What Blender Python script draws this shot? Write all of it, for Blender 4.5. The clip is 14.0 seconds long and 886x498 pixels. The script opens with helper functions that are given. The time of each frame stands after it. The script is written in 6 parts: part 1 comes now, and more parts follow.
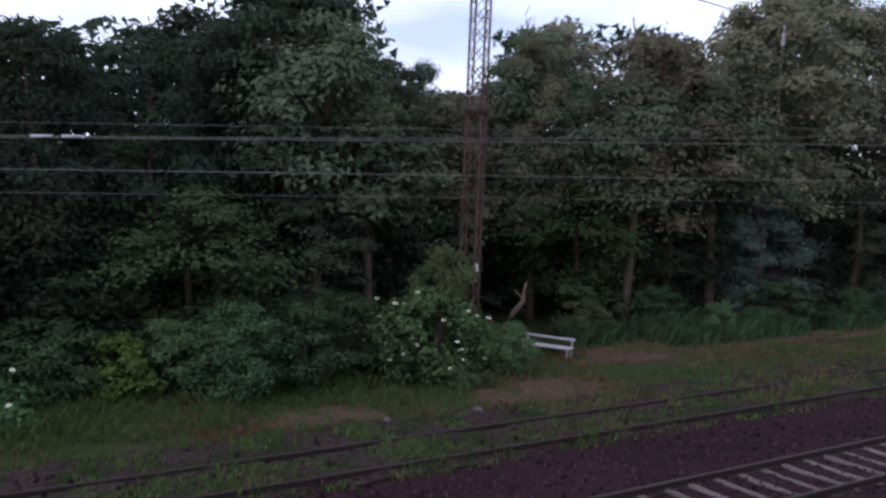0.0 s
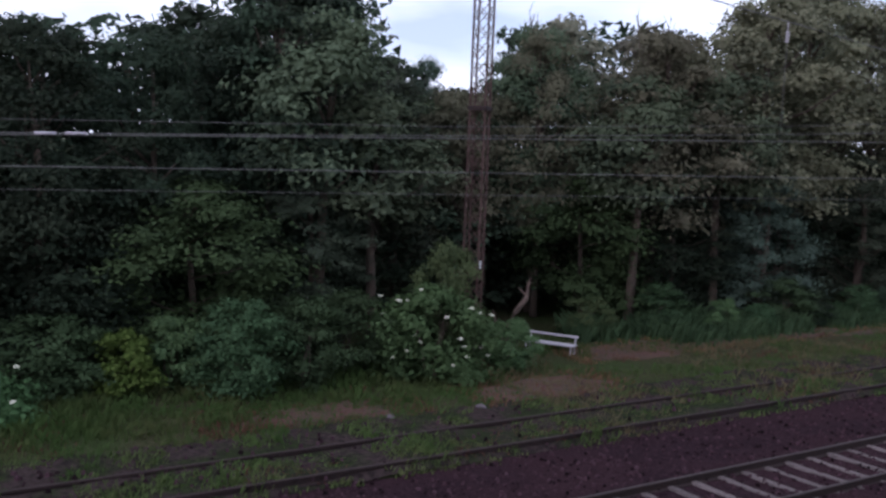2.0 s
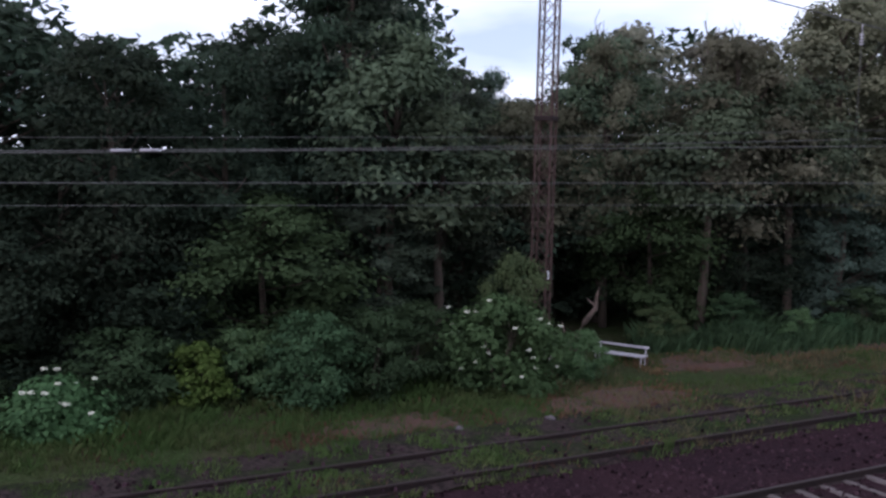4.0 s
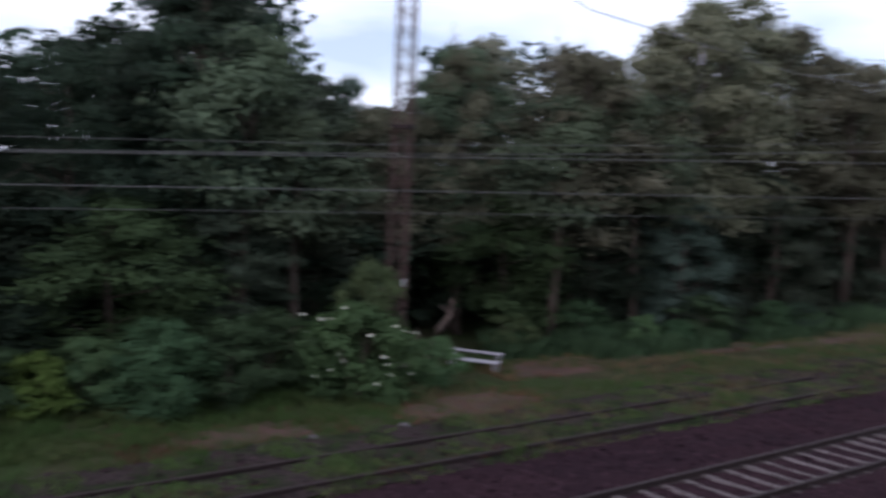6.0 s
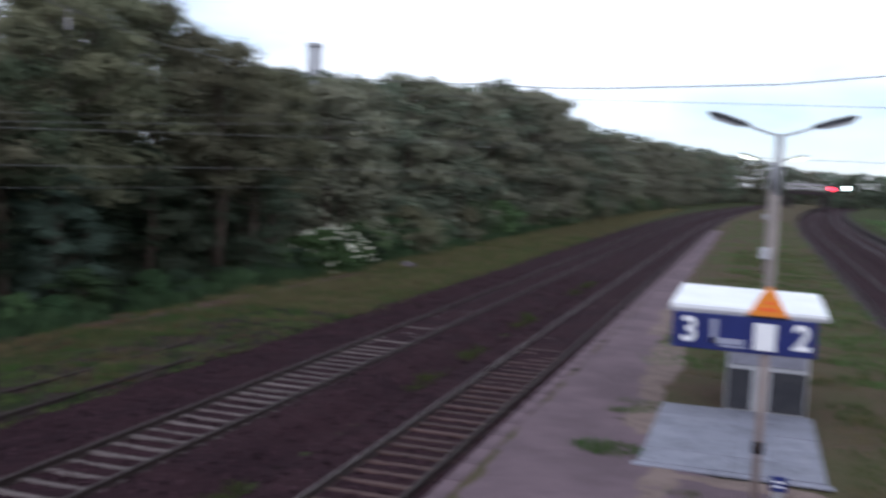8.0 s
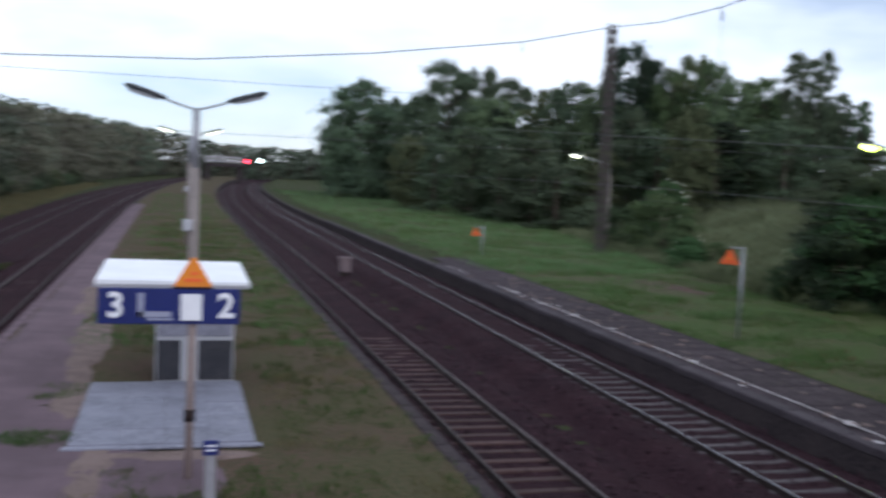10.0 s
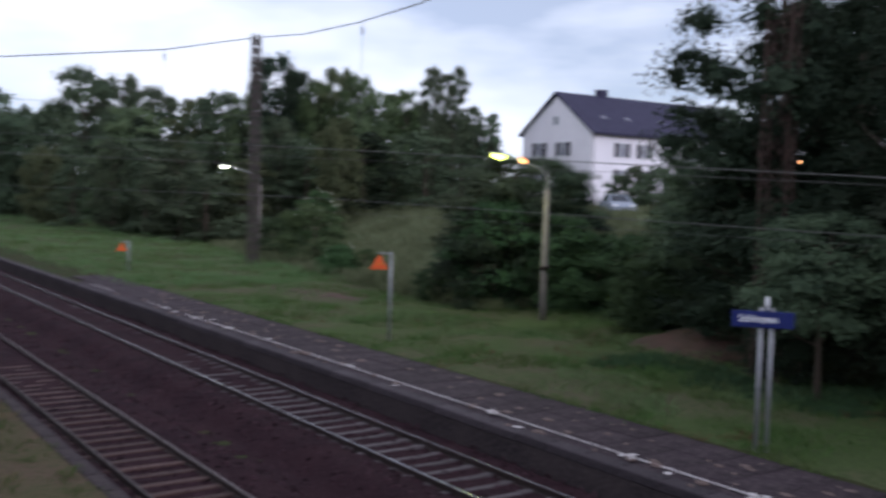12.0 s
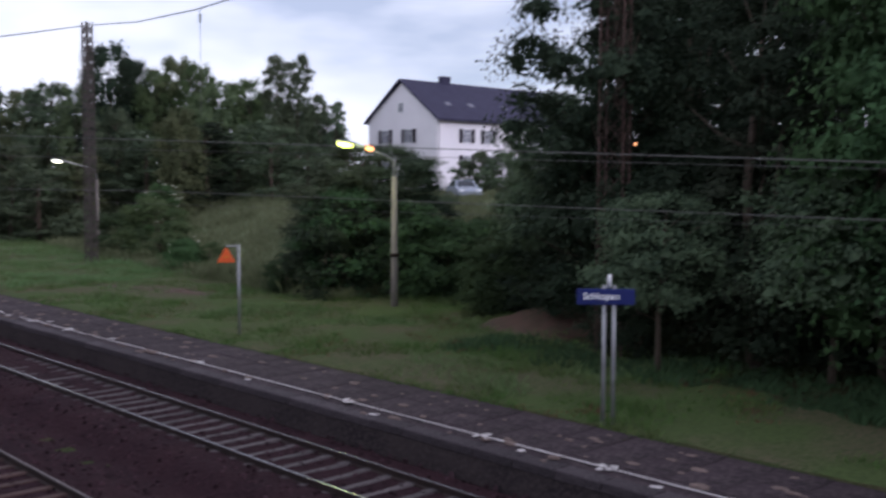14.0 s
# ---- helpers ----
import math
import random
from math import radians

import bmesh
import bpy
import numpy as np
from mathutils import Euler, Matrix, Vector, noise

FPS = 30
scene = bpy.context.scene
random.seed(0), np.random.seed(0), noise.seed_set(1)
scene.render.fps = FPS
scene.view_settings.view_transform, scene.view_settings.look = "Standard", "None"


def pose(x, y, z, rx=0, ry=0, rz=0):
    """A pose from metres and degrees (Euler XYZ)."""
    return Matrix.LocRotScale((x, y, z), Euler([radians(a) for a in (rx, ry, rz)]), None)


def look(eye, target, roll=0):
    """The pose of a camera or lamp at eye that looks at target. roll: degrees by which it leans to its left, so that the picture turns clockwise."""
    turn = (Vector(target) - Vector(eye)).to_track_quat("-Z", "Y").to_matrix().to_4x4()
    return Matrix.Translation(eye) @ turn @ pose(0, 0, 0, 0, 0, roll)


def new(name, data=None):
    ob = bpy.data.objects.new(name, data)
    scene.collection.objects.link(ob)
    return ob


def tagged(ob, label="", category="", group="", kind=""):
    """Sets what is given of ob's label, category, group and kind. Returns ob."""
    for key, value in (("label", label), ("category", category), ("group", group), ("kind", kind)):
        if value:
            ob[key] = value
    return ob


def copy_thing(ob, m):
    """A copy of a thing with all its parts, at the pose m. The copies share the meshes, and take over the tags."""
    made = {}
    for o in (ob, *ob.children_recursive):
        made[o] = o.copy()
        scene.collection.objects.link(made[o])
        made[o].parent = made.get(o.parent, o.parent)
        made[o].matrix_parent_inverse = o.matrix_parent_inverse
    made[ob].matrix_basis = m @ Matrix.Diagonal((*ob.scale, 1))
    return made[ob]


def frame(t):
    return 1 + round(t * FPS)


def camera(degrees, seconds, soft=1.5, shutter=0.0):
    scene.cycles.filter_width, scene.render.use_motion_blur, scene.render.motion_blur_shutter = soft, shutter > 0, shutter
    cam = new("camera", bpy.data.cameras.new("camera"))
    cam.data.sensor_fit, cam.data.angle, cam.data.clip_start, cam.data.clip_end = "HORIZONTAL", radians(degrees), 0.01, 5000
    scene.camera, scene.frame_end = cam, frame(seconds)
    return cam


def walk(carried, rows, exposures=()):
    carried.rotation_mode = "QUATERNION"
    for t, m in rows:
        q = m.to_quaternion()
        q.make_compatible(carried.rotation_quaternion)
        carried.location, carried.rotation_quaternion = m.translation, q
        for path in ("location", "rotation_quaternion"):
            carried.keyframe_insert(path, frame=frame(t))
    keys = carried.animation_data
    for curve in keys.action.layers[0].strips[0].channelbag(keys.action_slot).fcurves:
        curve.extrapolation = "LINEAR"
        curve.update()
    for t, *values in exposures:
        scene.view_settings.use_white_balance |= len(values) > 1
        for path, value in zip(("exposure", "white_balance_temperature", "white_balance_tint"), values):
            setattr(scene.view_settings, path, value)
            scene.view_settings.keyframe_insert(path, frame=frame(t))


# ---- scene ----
cam = camera(47.8, 14.0, soft=2.7, shutter=1.0)

# seconds, yaw, pitch, roll in degrees; +y runs along the tracks
EYE = (0.0, 0.0, 5.57)
TURN = [
    (0.0, 0.00, -5.53, -2.40), (0.5, 0.33, -5.74, -2.32), (1.0, 0.42, -5.70, -2.22), (1.5, 0.03, -5.59, -2.37),
    (2.0, 0.20, -5.70, -2.42), (2.5, 1.67, -5.61, -1.95), (3.0, 2.39, -5.27, -1.58), (3.2, 3.84, -5.55, -1.30),
    (5.3, 3.33, -4.30, -1.75), (5.5, 1.65, -4.39, -1.98), (6.0, -4.20, -4.48, -2.63), (6.5, -12.69, -4.17, -2.31),
    (7.0, -21.97, -3.81, -2.59), (7.5, -30.60, -4.12, -3.20), (8.0, -38.91, -4.48, -2.86), (8.4, -45.89, -4.38, -2.39),
    (8.7, -51.07, -4.02, -2.19), (9.0, -56.15, -4.12, -2.19), (9.2, -59.85, -4.34, -2.42), (11.3, -83.80, -3.71, -1.85),
    (11.5, -85.95, -3.56, -1.85), (12.0, -91.04, -3.11, -1.66), (12.5, -95.37, -2.98, -1.64), (13.0, -99.27, -2.85, -1.70),
    (13.5, -101.35, -3.36, -1.06), (14.0, -99.74, -3.67, -0.15)]
YAW0 = 56.37
EXPOSURES = [(0.0, -0.13, 5850, 20), (5.5, -0.15, 5850, 18), (7.5, -0.10, 6000, 11), (9.0, -0.17, 5900, 8), (11.5, -0.32, 5950, 13), (14.0, -0.36, 6050, 18)]
walk(cam, [(t, pose(*EYE, 90 + p, r, y + YAW0)) for t, y, p, r in TURN], EXPOSURES)

# ---- world and sun: overcast dusk ----
world = bpy.data.worlds.new("dusk_sky")
scene.world = world
world.use_nodes = True
wn, wl = world.node_tree.nodes, world.node_tree.links
wn.clear()
w_out = wn.new("ShaderNodeOutputWorld")
w_bg = wn.new("ShaderNodeBackground")
w_sky = wn.new("ShaderNodeTexSky")
w_sky.sky_type, w_sky.sun_disc = "NISHITA", False
w_sky.sun_elevation, w_sky.sun_rotation = radians(19), radians(165)
w_sky.air_density, w_sky.dust_density, w_sky.ozone_density = 1.0, 0.05, 4.0
w_co = wn.new("ShaderNodeTexCoord")
w_map = wn.new("ShaderNodeMapping")
w_map.inputs["Scale"].default_value = (1.0, 1.0, 3.2)
w_noise = wn.new("ShaderNodeTexNoise")
w_noise.inputs["Scale"].default_value, w_noise.inputs["Detail"].default_value = 2.2, 5.0
w_ramp = wn.new("ShaderNodeValToRGB")
w_ramp.color_ramp.elements[0].position, w_ramp.color_ramp.elements[1].position = 0.36, 0.53
w_ramp.color_ramp.elements[0].color = (0.42, 0.42, 0.42, 1)
w_mix = wn.new("ShaderNodeMixRGB")
w_mix.inputs[2].default_value = (13.8, 14.3, 15.5, 1)
wl.new(w_co.outputs["Generated"], w_map.inputs["Vector"])
wl.new(w_map.outputs["Vector"], w_noise.inputs["Vector"])
wl.new(w_noise.outputs["Fac"], w_ramp.inputs["Fac"])
wl.new(w_ramp.outputs["Color"], w_mix.inputs[0])
w_tint = wn.new("ShaderNodeMixRGB")
w_tint.blend_type = "MULTIPLY"
w_tint.inputs[0].default_value, w_tint.inputs[2].default_value = 1.0, (1.0, 0.97, 1.06, 1)
wl.new(w_sky.outputs["Color"], w_tint.inputs[1])
wl.new(w_tint.outputs["Color"], w_mix.inputs[1])
wl.new(w_mix.outputs["Color"], w_bg.inputs["Color"])
w_bg.inputs["Strength"].default_value = 0.1
wl.new(w_bg.outputs["Background"], w_out.inputs["Surface"])

sun = new("sun", bpy.data.lights.new("sun", "SUN"))
sun.data.energy, sun.data.angle, sun.data.color = 1.2, radians(40), (1.0, 0.91, 0.95)
sun.matrix_world = look((0, 0, 0), (-0.24, 0.88, -0.32))


# ---- materials ----
def material(name, base, second=None, third=None, scale=3.0, fine=40.0, rough=0.85, bump=0.3, metal=0.0, bump_size=0.02,
             spread=0.0, hue=0.0, island=0.0, spec=0.3, translucent=0.0, lo=0.38, hi=0.62):
    """Base colour mixed with a second at a coarse scale and a third at a fine scale, with fine relief."""
    m = bpy.data.materials.new(name)
    m.use_nodes = True
    n, l = m.node_tree.nodes, m.node_tree.links
    b = n["Principled BSDF"]
    b.inputs["Roughness"].default_value, b.inputs["Metallic"].default_value = rough, metal
    b.inputs["Specular IOR Level"].default_value = spec
    co = n.new("ShaderNodeTexCoord")
    second, third = second or base, third or base

    def noisy(s, detail, a, z):
        t = n.new("ShaderNodeTexNoise")
        t.inputs["Scale"].default_value, t.inputs["Detail"].default_value = s, detail
        l.new(co.outputs["Object"], t.inputs["Vector"])
        r = n.new("ShaderNodeMapRange")
        r.inputs["From Min"].default_value, r.inputs["From Max"].default_value = a, z
        l.new(t.outputs["Fac"], r.inputs["Value"])
        return t, r.outputs["Result"]

    def mix(fac, a, c):
        x = n.new("ShaderNodeMixRGB")
        for i, s in ((0, fac), (1, a), (2, c)):
            if isinstance(s, tuple):
                x.inputs[i].default_value = (*s, 1)
            elif isinstance(s, float):
                x.inputs[i].default_value = s
            else:
                l.new(s, x.inputs[i])
        return x.outputs["Color"]

    _, f1 = noisy(scale, 5, lo, hi)
    t2, f2 = noisy(fine, 4, 0.42, 0.68)
    col = mix(f2, mix(f1, base, second), third)
    if spread or island or hue:
        hsv = n.new("ShaderNodeHueSaturation")
        l.new(col, hsv.inputs["Color"])
        val, k = None, 0
        for on, src in ((spread, "obj"), (island, "isl")):
            if not on:
                continue
            if src == "obj":
                rnd = n.new("ShaderNodeObjectInfo").outputs["Random"]
            else:
                rnd = n.new("ShaderNodeNewGeometry").outputs["Random Per Island"]
            r = n.new("ShaderNodeMapRange")
            r.inputs["To Min"].default_value, r.inputs["To Max"].default_value = 1 - on, 1 + on
            l.new(rnd, r.inputs["Value"])
            if val is None:
                val = r.outputs["Result"]
            else:
                mu = n.new("ShaderNodeMath")
                mu.operation = "MULTIPLY"
                l.new(val, mu.inputs[0])
                l.new(r.outputs["Result"], mu.inputs[1])
                val = mu.outputs["Value"]
            if hue and src == "obj":
                h = n.new("ShaderNodeMapRange")
                h.inputs["To Min"].default_value, h.inputs["To Max"].default_value = 0.5 - hue, 0.5 + hue
                l.new(rnd, h.inputs["Value"])
                l.new(h.outputs["Result"], hsv.inputs["Hue"])
        if val is not None:
            l.new(val, hsv.inputs["Value"])
        col = hsv.outputs["Color"]
    l.new(col, b.inputs["Base Color"])
    if bump:
        bp = n.new("ShaderNodeBump")
        bp.inputs["Strength"].default_value, bp.inputs["Distance"].default_value = bump, bump_size
        l.new(t2.outputs["Fac"], bp.inputs["Height"])
        l.new(bp.outputs["Normal"], b.inputs["Normal"])
    if translucent:
        tr = n.new("ShaderNodeBsdfTranslucent")
        l.new(col, tr.inputs["Color"])
        ms = n.new("ShaderNodeMixShader")
        ms.inputs["Fac"].default_value = translucent
        l.new(b.outputs["BSDF"], ms.inputs[1])
        l.new(tr.outputs["BSDF"], ms.inputs[2])
        l.new(ms.outputs["Shader"], n["Material Output"].inputs["Surface"])
    return m


def glow(name, colour, strength):
    m = bpy.data.materials.new(name)
    m.use_nodes = True
    b = m.node_tree.nodes["Principled BSDF"]
    b.inputs["Base Color"].default_value = (*colour, 1)
    b.inputs["Emission Color"].default_value = (*colour, 1)
    b.inputs["Emission Strength"].default_value = strength
    return m


def leafy(name, a, b, c):
    return material(name, a, b, c, scale=0.6, fine=6, rough=0.75, bump=0.0, spread=0.26, hue=0.028, island=0.15, spec=0.06, lo=0.42, hi=0.60,
                    translucent=0.25)


LEAF_DARK = leafy("dark green leaves", (0.092, 0.122, 0.072), (0.048, 0.069, 0.045), (0.110, 0.138, 0.082))
# leaf colour darkened to stand in for the shade of the woods
LEAF_SHADED = leafy("leaves with shade in their colour", (0.034, 0.050, 0.031), (0.021, 0.034, 0.023), (0.044, 0.060, 0.037))
LEAF_OLIVE = leafy("olive leaves", (0.162, 0.164, 0.100), (0.092, 0.100, 0.064), (0.180, 0.174, 0.112))
LEAF_BLUE = leafy("blue green leaves", (0.076, 0.108, 0.082), (0.052, 0.078, 0.060), (0.088, 0.120, 0.090))
# far leaves paled in colour, which stands in for haze in the air
LEAF_FAR = leafy("green leaves paled for haze", (0.145, 0.172, 0.122), (0.108, 0.132, 0.096), (0.160, 0.184, 0.130))
LEAF_FAR_OLIVE = leafy("olive leaves paled for haze", (0.178, 0.176, 0.126), (0.128, 0.134, 0.098), (0.196, 0.190, 0.136))
LEAF_SLOPE = leafy("green slope leaves", (0.120, 0.150, 0.076), (0.078, 0.104, 0.056), (0.138, 0.166, 0.086))
LEAF_FRESH = leafy("fresh green leaves", (0.086, 0.128, 0.056), (0.052, 0.084, 0.040), (0.102, 0.142, 0.064))
# two greens darkened in colour in place of shade along the wood
LEAF_WOOD_SHADED = leafy("shade-darkened woodland leaves", (0.048, 0.082, 0.034), (0.035, 0.060, 0.028), (0.058, 0.094, 0.040))
LEAF_BUSH_SHADED = leafy("shade-darkened undergrowth leaves", (0.049, 0.084, 0.040), (0.036, 0.062, 0.031), (0.060, 0.098, 0.046))
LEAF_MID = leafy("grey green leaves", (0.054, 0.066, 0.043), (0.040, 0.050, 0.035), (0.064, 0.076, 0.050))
LEAF_ELDER = leafy("elder leaves", (0.062, 0.114, 0.046), (0.048, 0.088, 0.037), (0.076, 0.130, 0.054))
LEAF_YELLOW = leafy("yellow green leaves", (0.076, 0.132, 0.030), (0.060, 0.108, 0.026), (0.098, 0.150, 0.040))
GRASS_BLADE = leafy("grass blades", (0.060, 0.100, 0.030), (0.080, 0.092, 0.036), (0.048, 0.080, 0.025))
LUSH_BLADE = leafy("lush grass blades", (0.086, 0.140, 0.044), (0.108, 0.128, 0.052), (0.068, 0.112, 0.036))
# bright grass tone; round the lamp it stands in for lamp light
BRIGHT_BLADE = leafy("bright young grass", (0.128, 0.188, 0.080), (0.145, 0.175, 0.084), (0.108, 0.160, 0.068))
PALE_BLADE = leafy("pale tall grass", (0.165, 0.200, 0.110), (0.135, 0.17, 0.09), (0.195, 0.21, 0.125))
STRAW_BLADE = leafy("straw coloured grass", (0.135, 0.125, 0.064), (0.11, 0.10, 0.05), (0.165, 0.145, 0.08))
DRY_BLADE = leafy("dry weeds", (0.130, 0.066, 0.042), (0.092, 0.052, 0.036), (0.170, 0.098, 0.064))
DEAD_WOOD = material("grey brown dead wood", (0.15, 0.105, 0.085), (0.10, 0.072, 0.06), (0.19, 0.14, 0.115), scale=3, fine=25, bump=0.5)
PETAL = material("cream flowers", (0.62, 0.62, 0.50), (0.5, 0.52, 0.40), bump=0, rough=0.7)
BARK = material("bark", (0.085, 0.062, 0.048), (0.06, 0.045, 0.036), (0.12, 0.09, 0.07), scale=2, fine=25, bump=0.8, bump_size=0.05)
GROUND = material("grass and earth", (0.040, 0.056, 0.021), (0.056, 0.048, 0.028), (0.028, 0.038, 0.014), scale=0.55, fine=9, bump=1.0,
                  bump_size=0.12, rough=0.95, spec=0.05)
SLOPE = material("pale slope grass", (0.142, 0.168, 0.092), (0.115, 0.142, 0.074), (0.162, 0.184, 0.108), scale=0.4, fine=8, bump=1.0, bump_size=0.1, rough=0.95, spec=0.05)
GRAVEL = material("weedy gravel", (0.044, 0.036, 0.032), (0.034, 0.036, 0.022), (0.062, 0.049, 0.044), scale=0.9, fine=22, bump=1.0, bump_size=0.05, rough=0.95, spec=0.05)
LAWN = material("green verge", (0.066, 0.092, 0.034), (0.094, 0.084, 0.052), (0.046, 0.064, 0.026), scale=0.3, lo=0.43, hi=0.60, fine=10, bump=1.0, bump_size=0.08, rough=0.95, spec=0.05)
GROUND_DRY = material("dry patchy turf", (0.078, 0.066, 0.038), (0.098, 0.062, 0.050), (0.052, 0.056, 0.027), scale=0.5, fine=9, bump=1.0, bump_size=0.08, rough=0.95, spec=0.05)
OLD_BALLAST = material("old mossy ballast", (0.046, 0.033, 0.032), (0.024, 0.034, 0.013), (0.016, 0.013, 0.012), scale=1.1, lo=0.44, hi=0.57, fine=9, bump=1.0, bump_size=0.06, rough=0.95, spec=0.04)
SAND = material("pinkish sandy earth", (0.17, 0.125, 0.115), (0.11, 0.08, 0.072), (0.21, 0.16, 0.145), scale=2.0, fine=20, bump=0.6, spec=0.05)
EARTH = material("red brown earth", (0.066, 0.033, 0.025), (0.040, 0.032, 0.019), (0.088, 0.045, 0.033), scale=1.4, fine=12, bump=0.9, bump_size=0.06)
BALLAST = material("dark ballast", (0.027, 0.013, 0.016), (0.017, 0.009, 0.012), (0.038, 0.020, 0.025), scale=0.5, fine=14, bump=1.0, spec=0.04,
                   bump_size=0.06, rough=0.9)
STONE = material("ballast stones", (0.036, 0.019, 0.024), (0.027, 0.015, 0.019), (0.052, 0.030, 0.036), scale=4, fine=30, island=0.8, spec=0.06, bump=0.4)
RUST = material("rusty steel", (0.024, 0.015, 0.015), (0.016, 0.011, 0.011), (0.038, 0.022, 0.019), scale=3, fine=35, rough=0.8, bump=0.4)
POLISHED = material("worn rail top", (0.25, 0.235, 0.255), (0.10, 0.092, 0.10), scale=0.7, fine=30, rough=0.27, metal=1.0, bump=0.05)
DARK_TOP = material("brown rail top", (0.048, 0.036, 0.036), (0.032, 0.024, 0.024), (0.065, 0.052, 0.052), scale=1.2, fine=20, rough=0.7, metal=0.1, bump=0.1)
DULL_TOP = material("dull rail top", (0.115, 0.09, 0.092), (0.075, 0.06, 0.062), (0.15, 0.125, 0.125), scale=1.2, fine=20, rough=0.55, metal=0.4, bump=0.1)
CONCRETE_SLEEPER = material("pale concrete", (0.108, 0.086, 0.083), (0.058, 0.047, 0.046), (0.134, 0.108, 0.104), scale=2, fine=20, spread=0.25, bump=0.5)
GREY_SLEEPER = material("grey concrete sleeper", (0.066, 0.053, 0.057), (0.044, 0.036, 0.039), (0.09, 0.074, 0.078), scale=2, fine=20, spread=0.25, bump=0.5)
WOOD_SLEEPER = material("creosoted wood", (0.050, 0.026, 0.024), (0.034, 0.019, 0.018), (0.066, 0.037, 0.032), scale=2, fine=18, spread=0.3, bump=0.6)
ASPHALT = material("worn asphalt", (0.134, 0.092, 0.108), (0.080, 0.056, 0.066), (0.152, 0.110, 0.124), scale=0.75, fine=35, spec=0.08, bump=0.2, bump_size=0.012)
PAVING = material("dark platform paving", (0.040, 0.029, 0.035), (0.023, 0.018, 0.021), (0.070, 0.053, 0.058), scale=1.4, fine=10, spec=0.08, bump=0.5, spread=0.15)
KERB = material("grey kerb concrete", (0.095, 0.078, 0.088), (0.070, 0.057, 0.066), (0.125, 0.104, 0.114), scale=0.8, fine=18, spread=0.15, bump=0.5)
KERB_DARK = material("dark edge stone", (0.052, 0.042, 0.048), (0.035, 0.029, 0.034), (0.072, 0.060, 0.066), scale=0.8, fine=18, spread=0.2, bump=0.5, spec=0.1)
WALL_DARK = material("dark platform wall", (0.044, 0.035, 0.037), (0.026, 0.021, 0.024), (0.065, 0.052, 0.052), scale=0.7, fine=12, bump=0.6, spec=0.06)
WHITE_LINE = material("white line paint", (0.62, 0.58, 0.58), (0.42, 0.38, 0.38), scale=2.5, fine=14, bump=0.2)
GALV = material("galvanised steel", (0.36, 0.36, 0.38), (0.28, 0.28, 0.30), scale=3, fine=25, rough=0.5, metal=0.6, bump=0.1)
POST_CONCRETE = material("weathered concrete post", (0.235, 0.200, 0.185), (0.180, 0.152, 0.142), (0.28, 0.245, 0.23), scale=2, fine=25, bump=0.4)
POST_WOOD = material("brown painted post", (0.27, 0.21, 0.19), (0.20, 0.15, 0.14), scale=3, fine=25, bump=0.3)
BLUE = material("blue sign enamel", (0.012, 0.020, 0.125), (0.010, 0.017, 0.105), scale=1.5, fine=8, rough=0.35, bump=0.0)
WHITE = material("white sign lettering", (0.78, 0.78, 0.80), (0.7, 0.7, 0.74), rough=0.4, bump=0.0)
GREYBAR = material("grey pictogram", (0.30, 0.31, 0.40), (0.26, 0.27, 0.36), rough=0.4, bump=0.0)
ROOF_WHITE = material("white sheet roof", (0.80, 0.80, 0.82), (0.72, 0.72, 0.75), scale=1.2, fine=9, rough=0.45, bump=0.05)
PANEL_GREY = material("pale grey panel", (0.36, 0.36, 0.38), (0.30, 0.30, 0.32), scale=1.5, fine=20, bump=0.1, rough=0.6)
PAD = material("pale concrete slabs", (0.195, 0.195, 0.24), (0.14, 0.14, 0.175), (0.235, 0.235, 0.275), scale=1.2, fine=14, bump=0.3, spread=0.08)
DULL_BOX = material("pinkish weathered concrete", (0.17, 0.125, 0.13), (0.12, 0.09, 0.094), (0.21, 0.16, 0.165), scale=2, fine=20, bump=0.3)
DARK_FACE = material("dark screen panel", (0.030, 0.030, 0.036), (0.045, 0.045, 0.05), rough=0.25, bump=0.0)
ORANGE = material("orange reflective sheet", (0.75, 0.24, 0.02), (0.68, 0.2, 0.02), rough=0.4, bump=0)
REDORANGE = material("red orange reflective sheet", (0.80, 0.13, 0.03), (0.70, 0.11, 0.03), rough=0.4, bump=0)
BLACK = material("dark lamp housing", (0.020, 0.023, 0.026), (0.03, 0.032, 0.035), rough=0.5, bump=0.1)
HOUSE_WHITE = material("white render", (0.87, 0.83, 0.88), (0.82, 0.78, 0.83), scale=0.5, fine=6, bump=0.2)
ROOF_DARK = material("dark slate", (0.036, 0.033, 0.066), (0.028, 0.026, 0.054), (0.047, 0.043, 0.082), scale=1, fine=8, spread=0.15, bump=0.5)
SHUTTER = material("dark shutters", (0.035, 0.028, 0.040), (0.025, 0.022, 0.03), rough=0.6, bump=0.1)
PANE = material("window pane", (0.20, 0.20, 0.25), (0.15, 0.15, 0.2), rough=0.1, bump=0, spec=0.6)
CAR_PAINT = material("silver car paint", (0.36, 0.39, 0.46), (0.32, 0.35, 0.42), rough=0.25, metal=0.3, bump=0)
CAR_GLASS = material("car glass", (0.03, 0.035, 0.045), (0.025, 0.03, 0.04), rough=0.06, bump=0, spec=0.8)
TYRE = material("tyre rubber", (0.02, 0.02, 0.02), rough=0.9, bump=0.1)
MAST_RUST = material("rusty mast paint", (0.082, 0.049, 0.043), (0.058, 0.036, 0.033), (0.11, 0.066, 0.054), scale=2, fine=20, rough=0.8, bump=0.3)
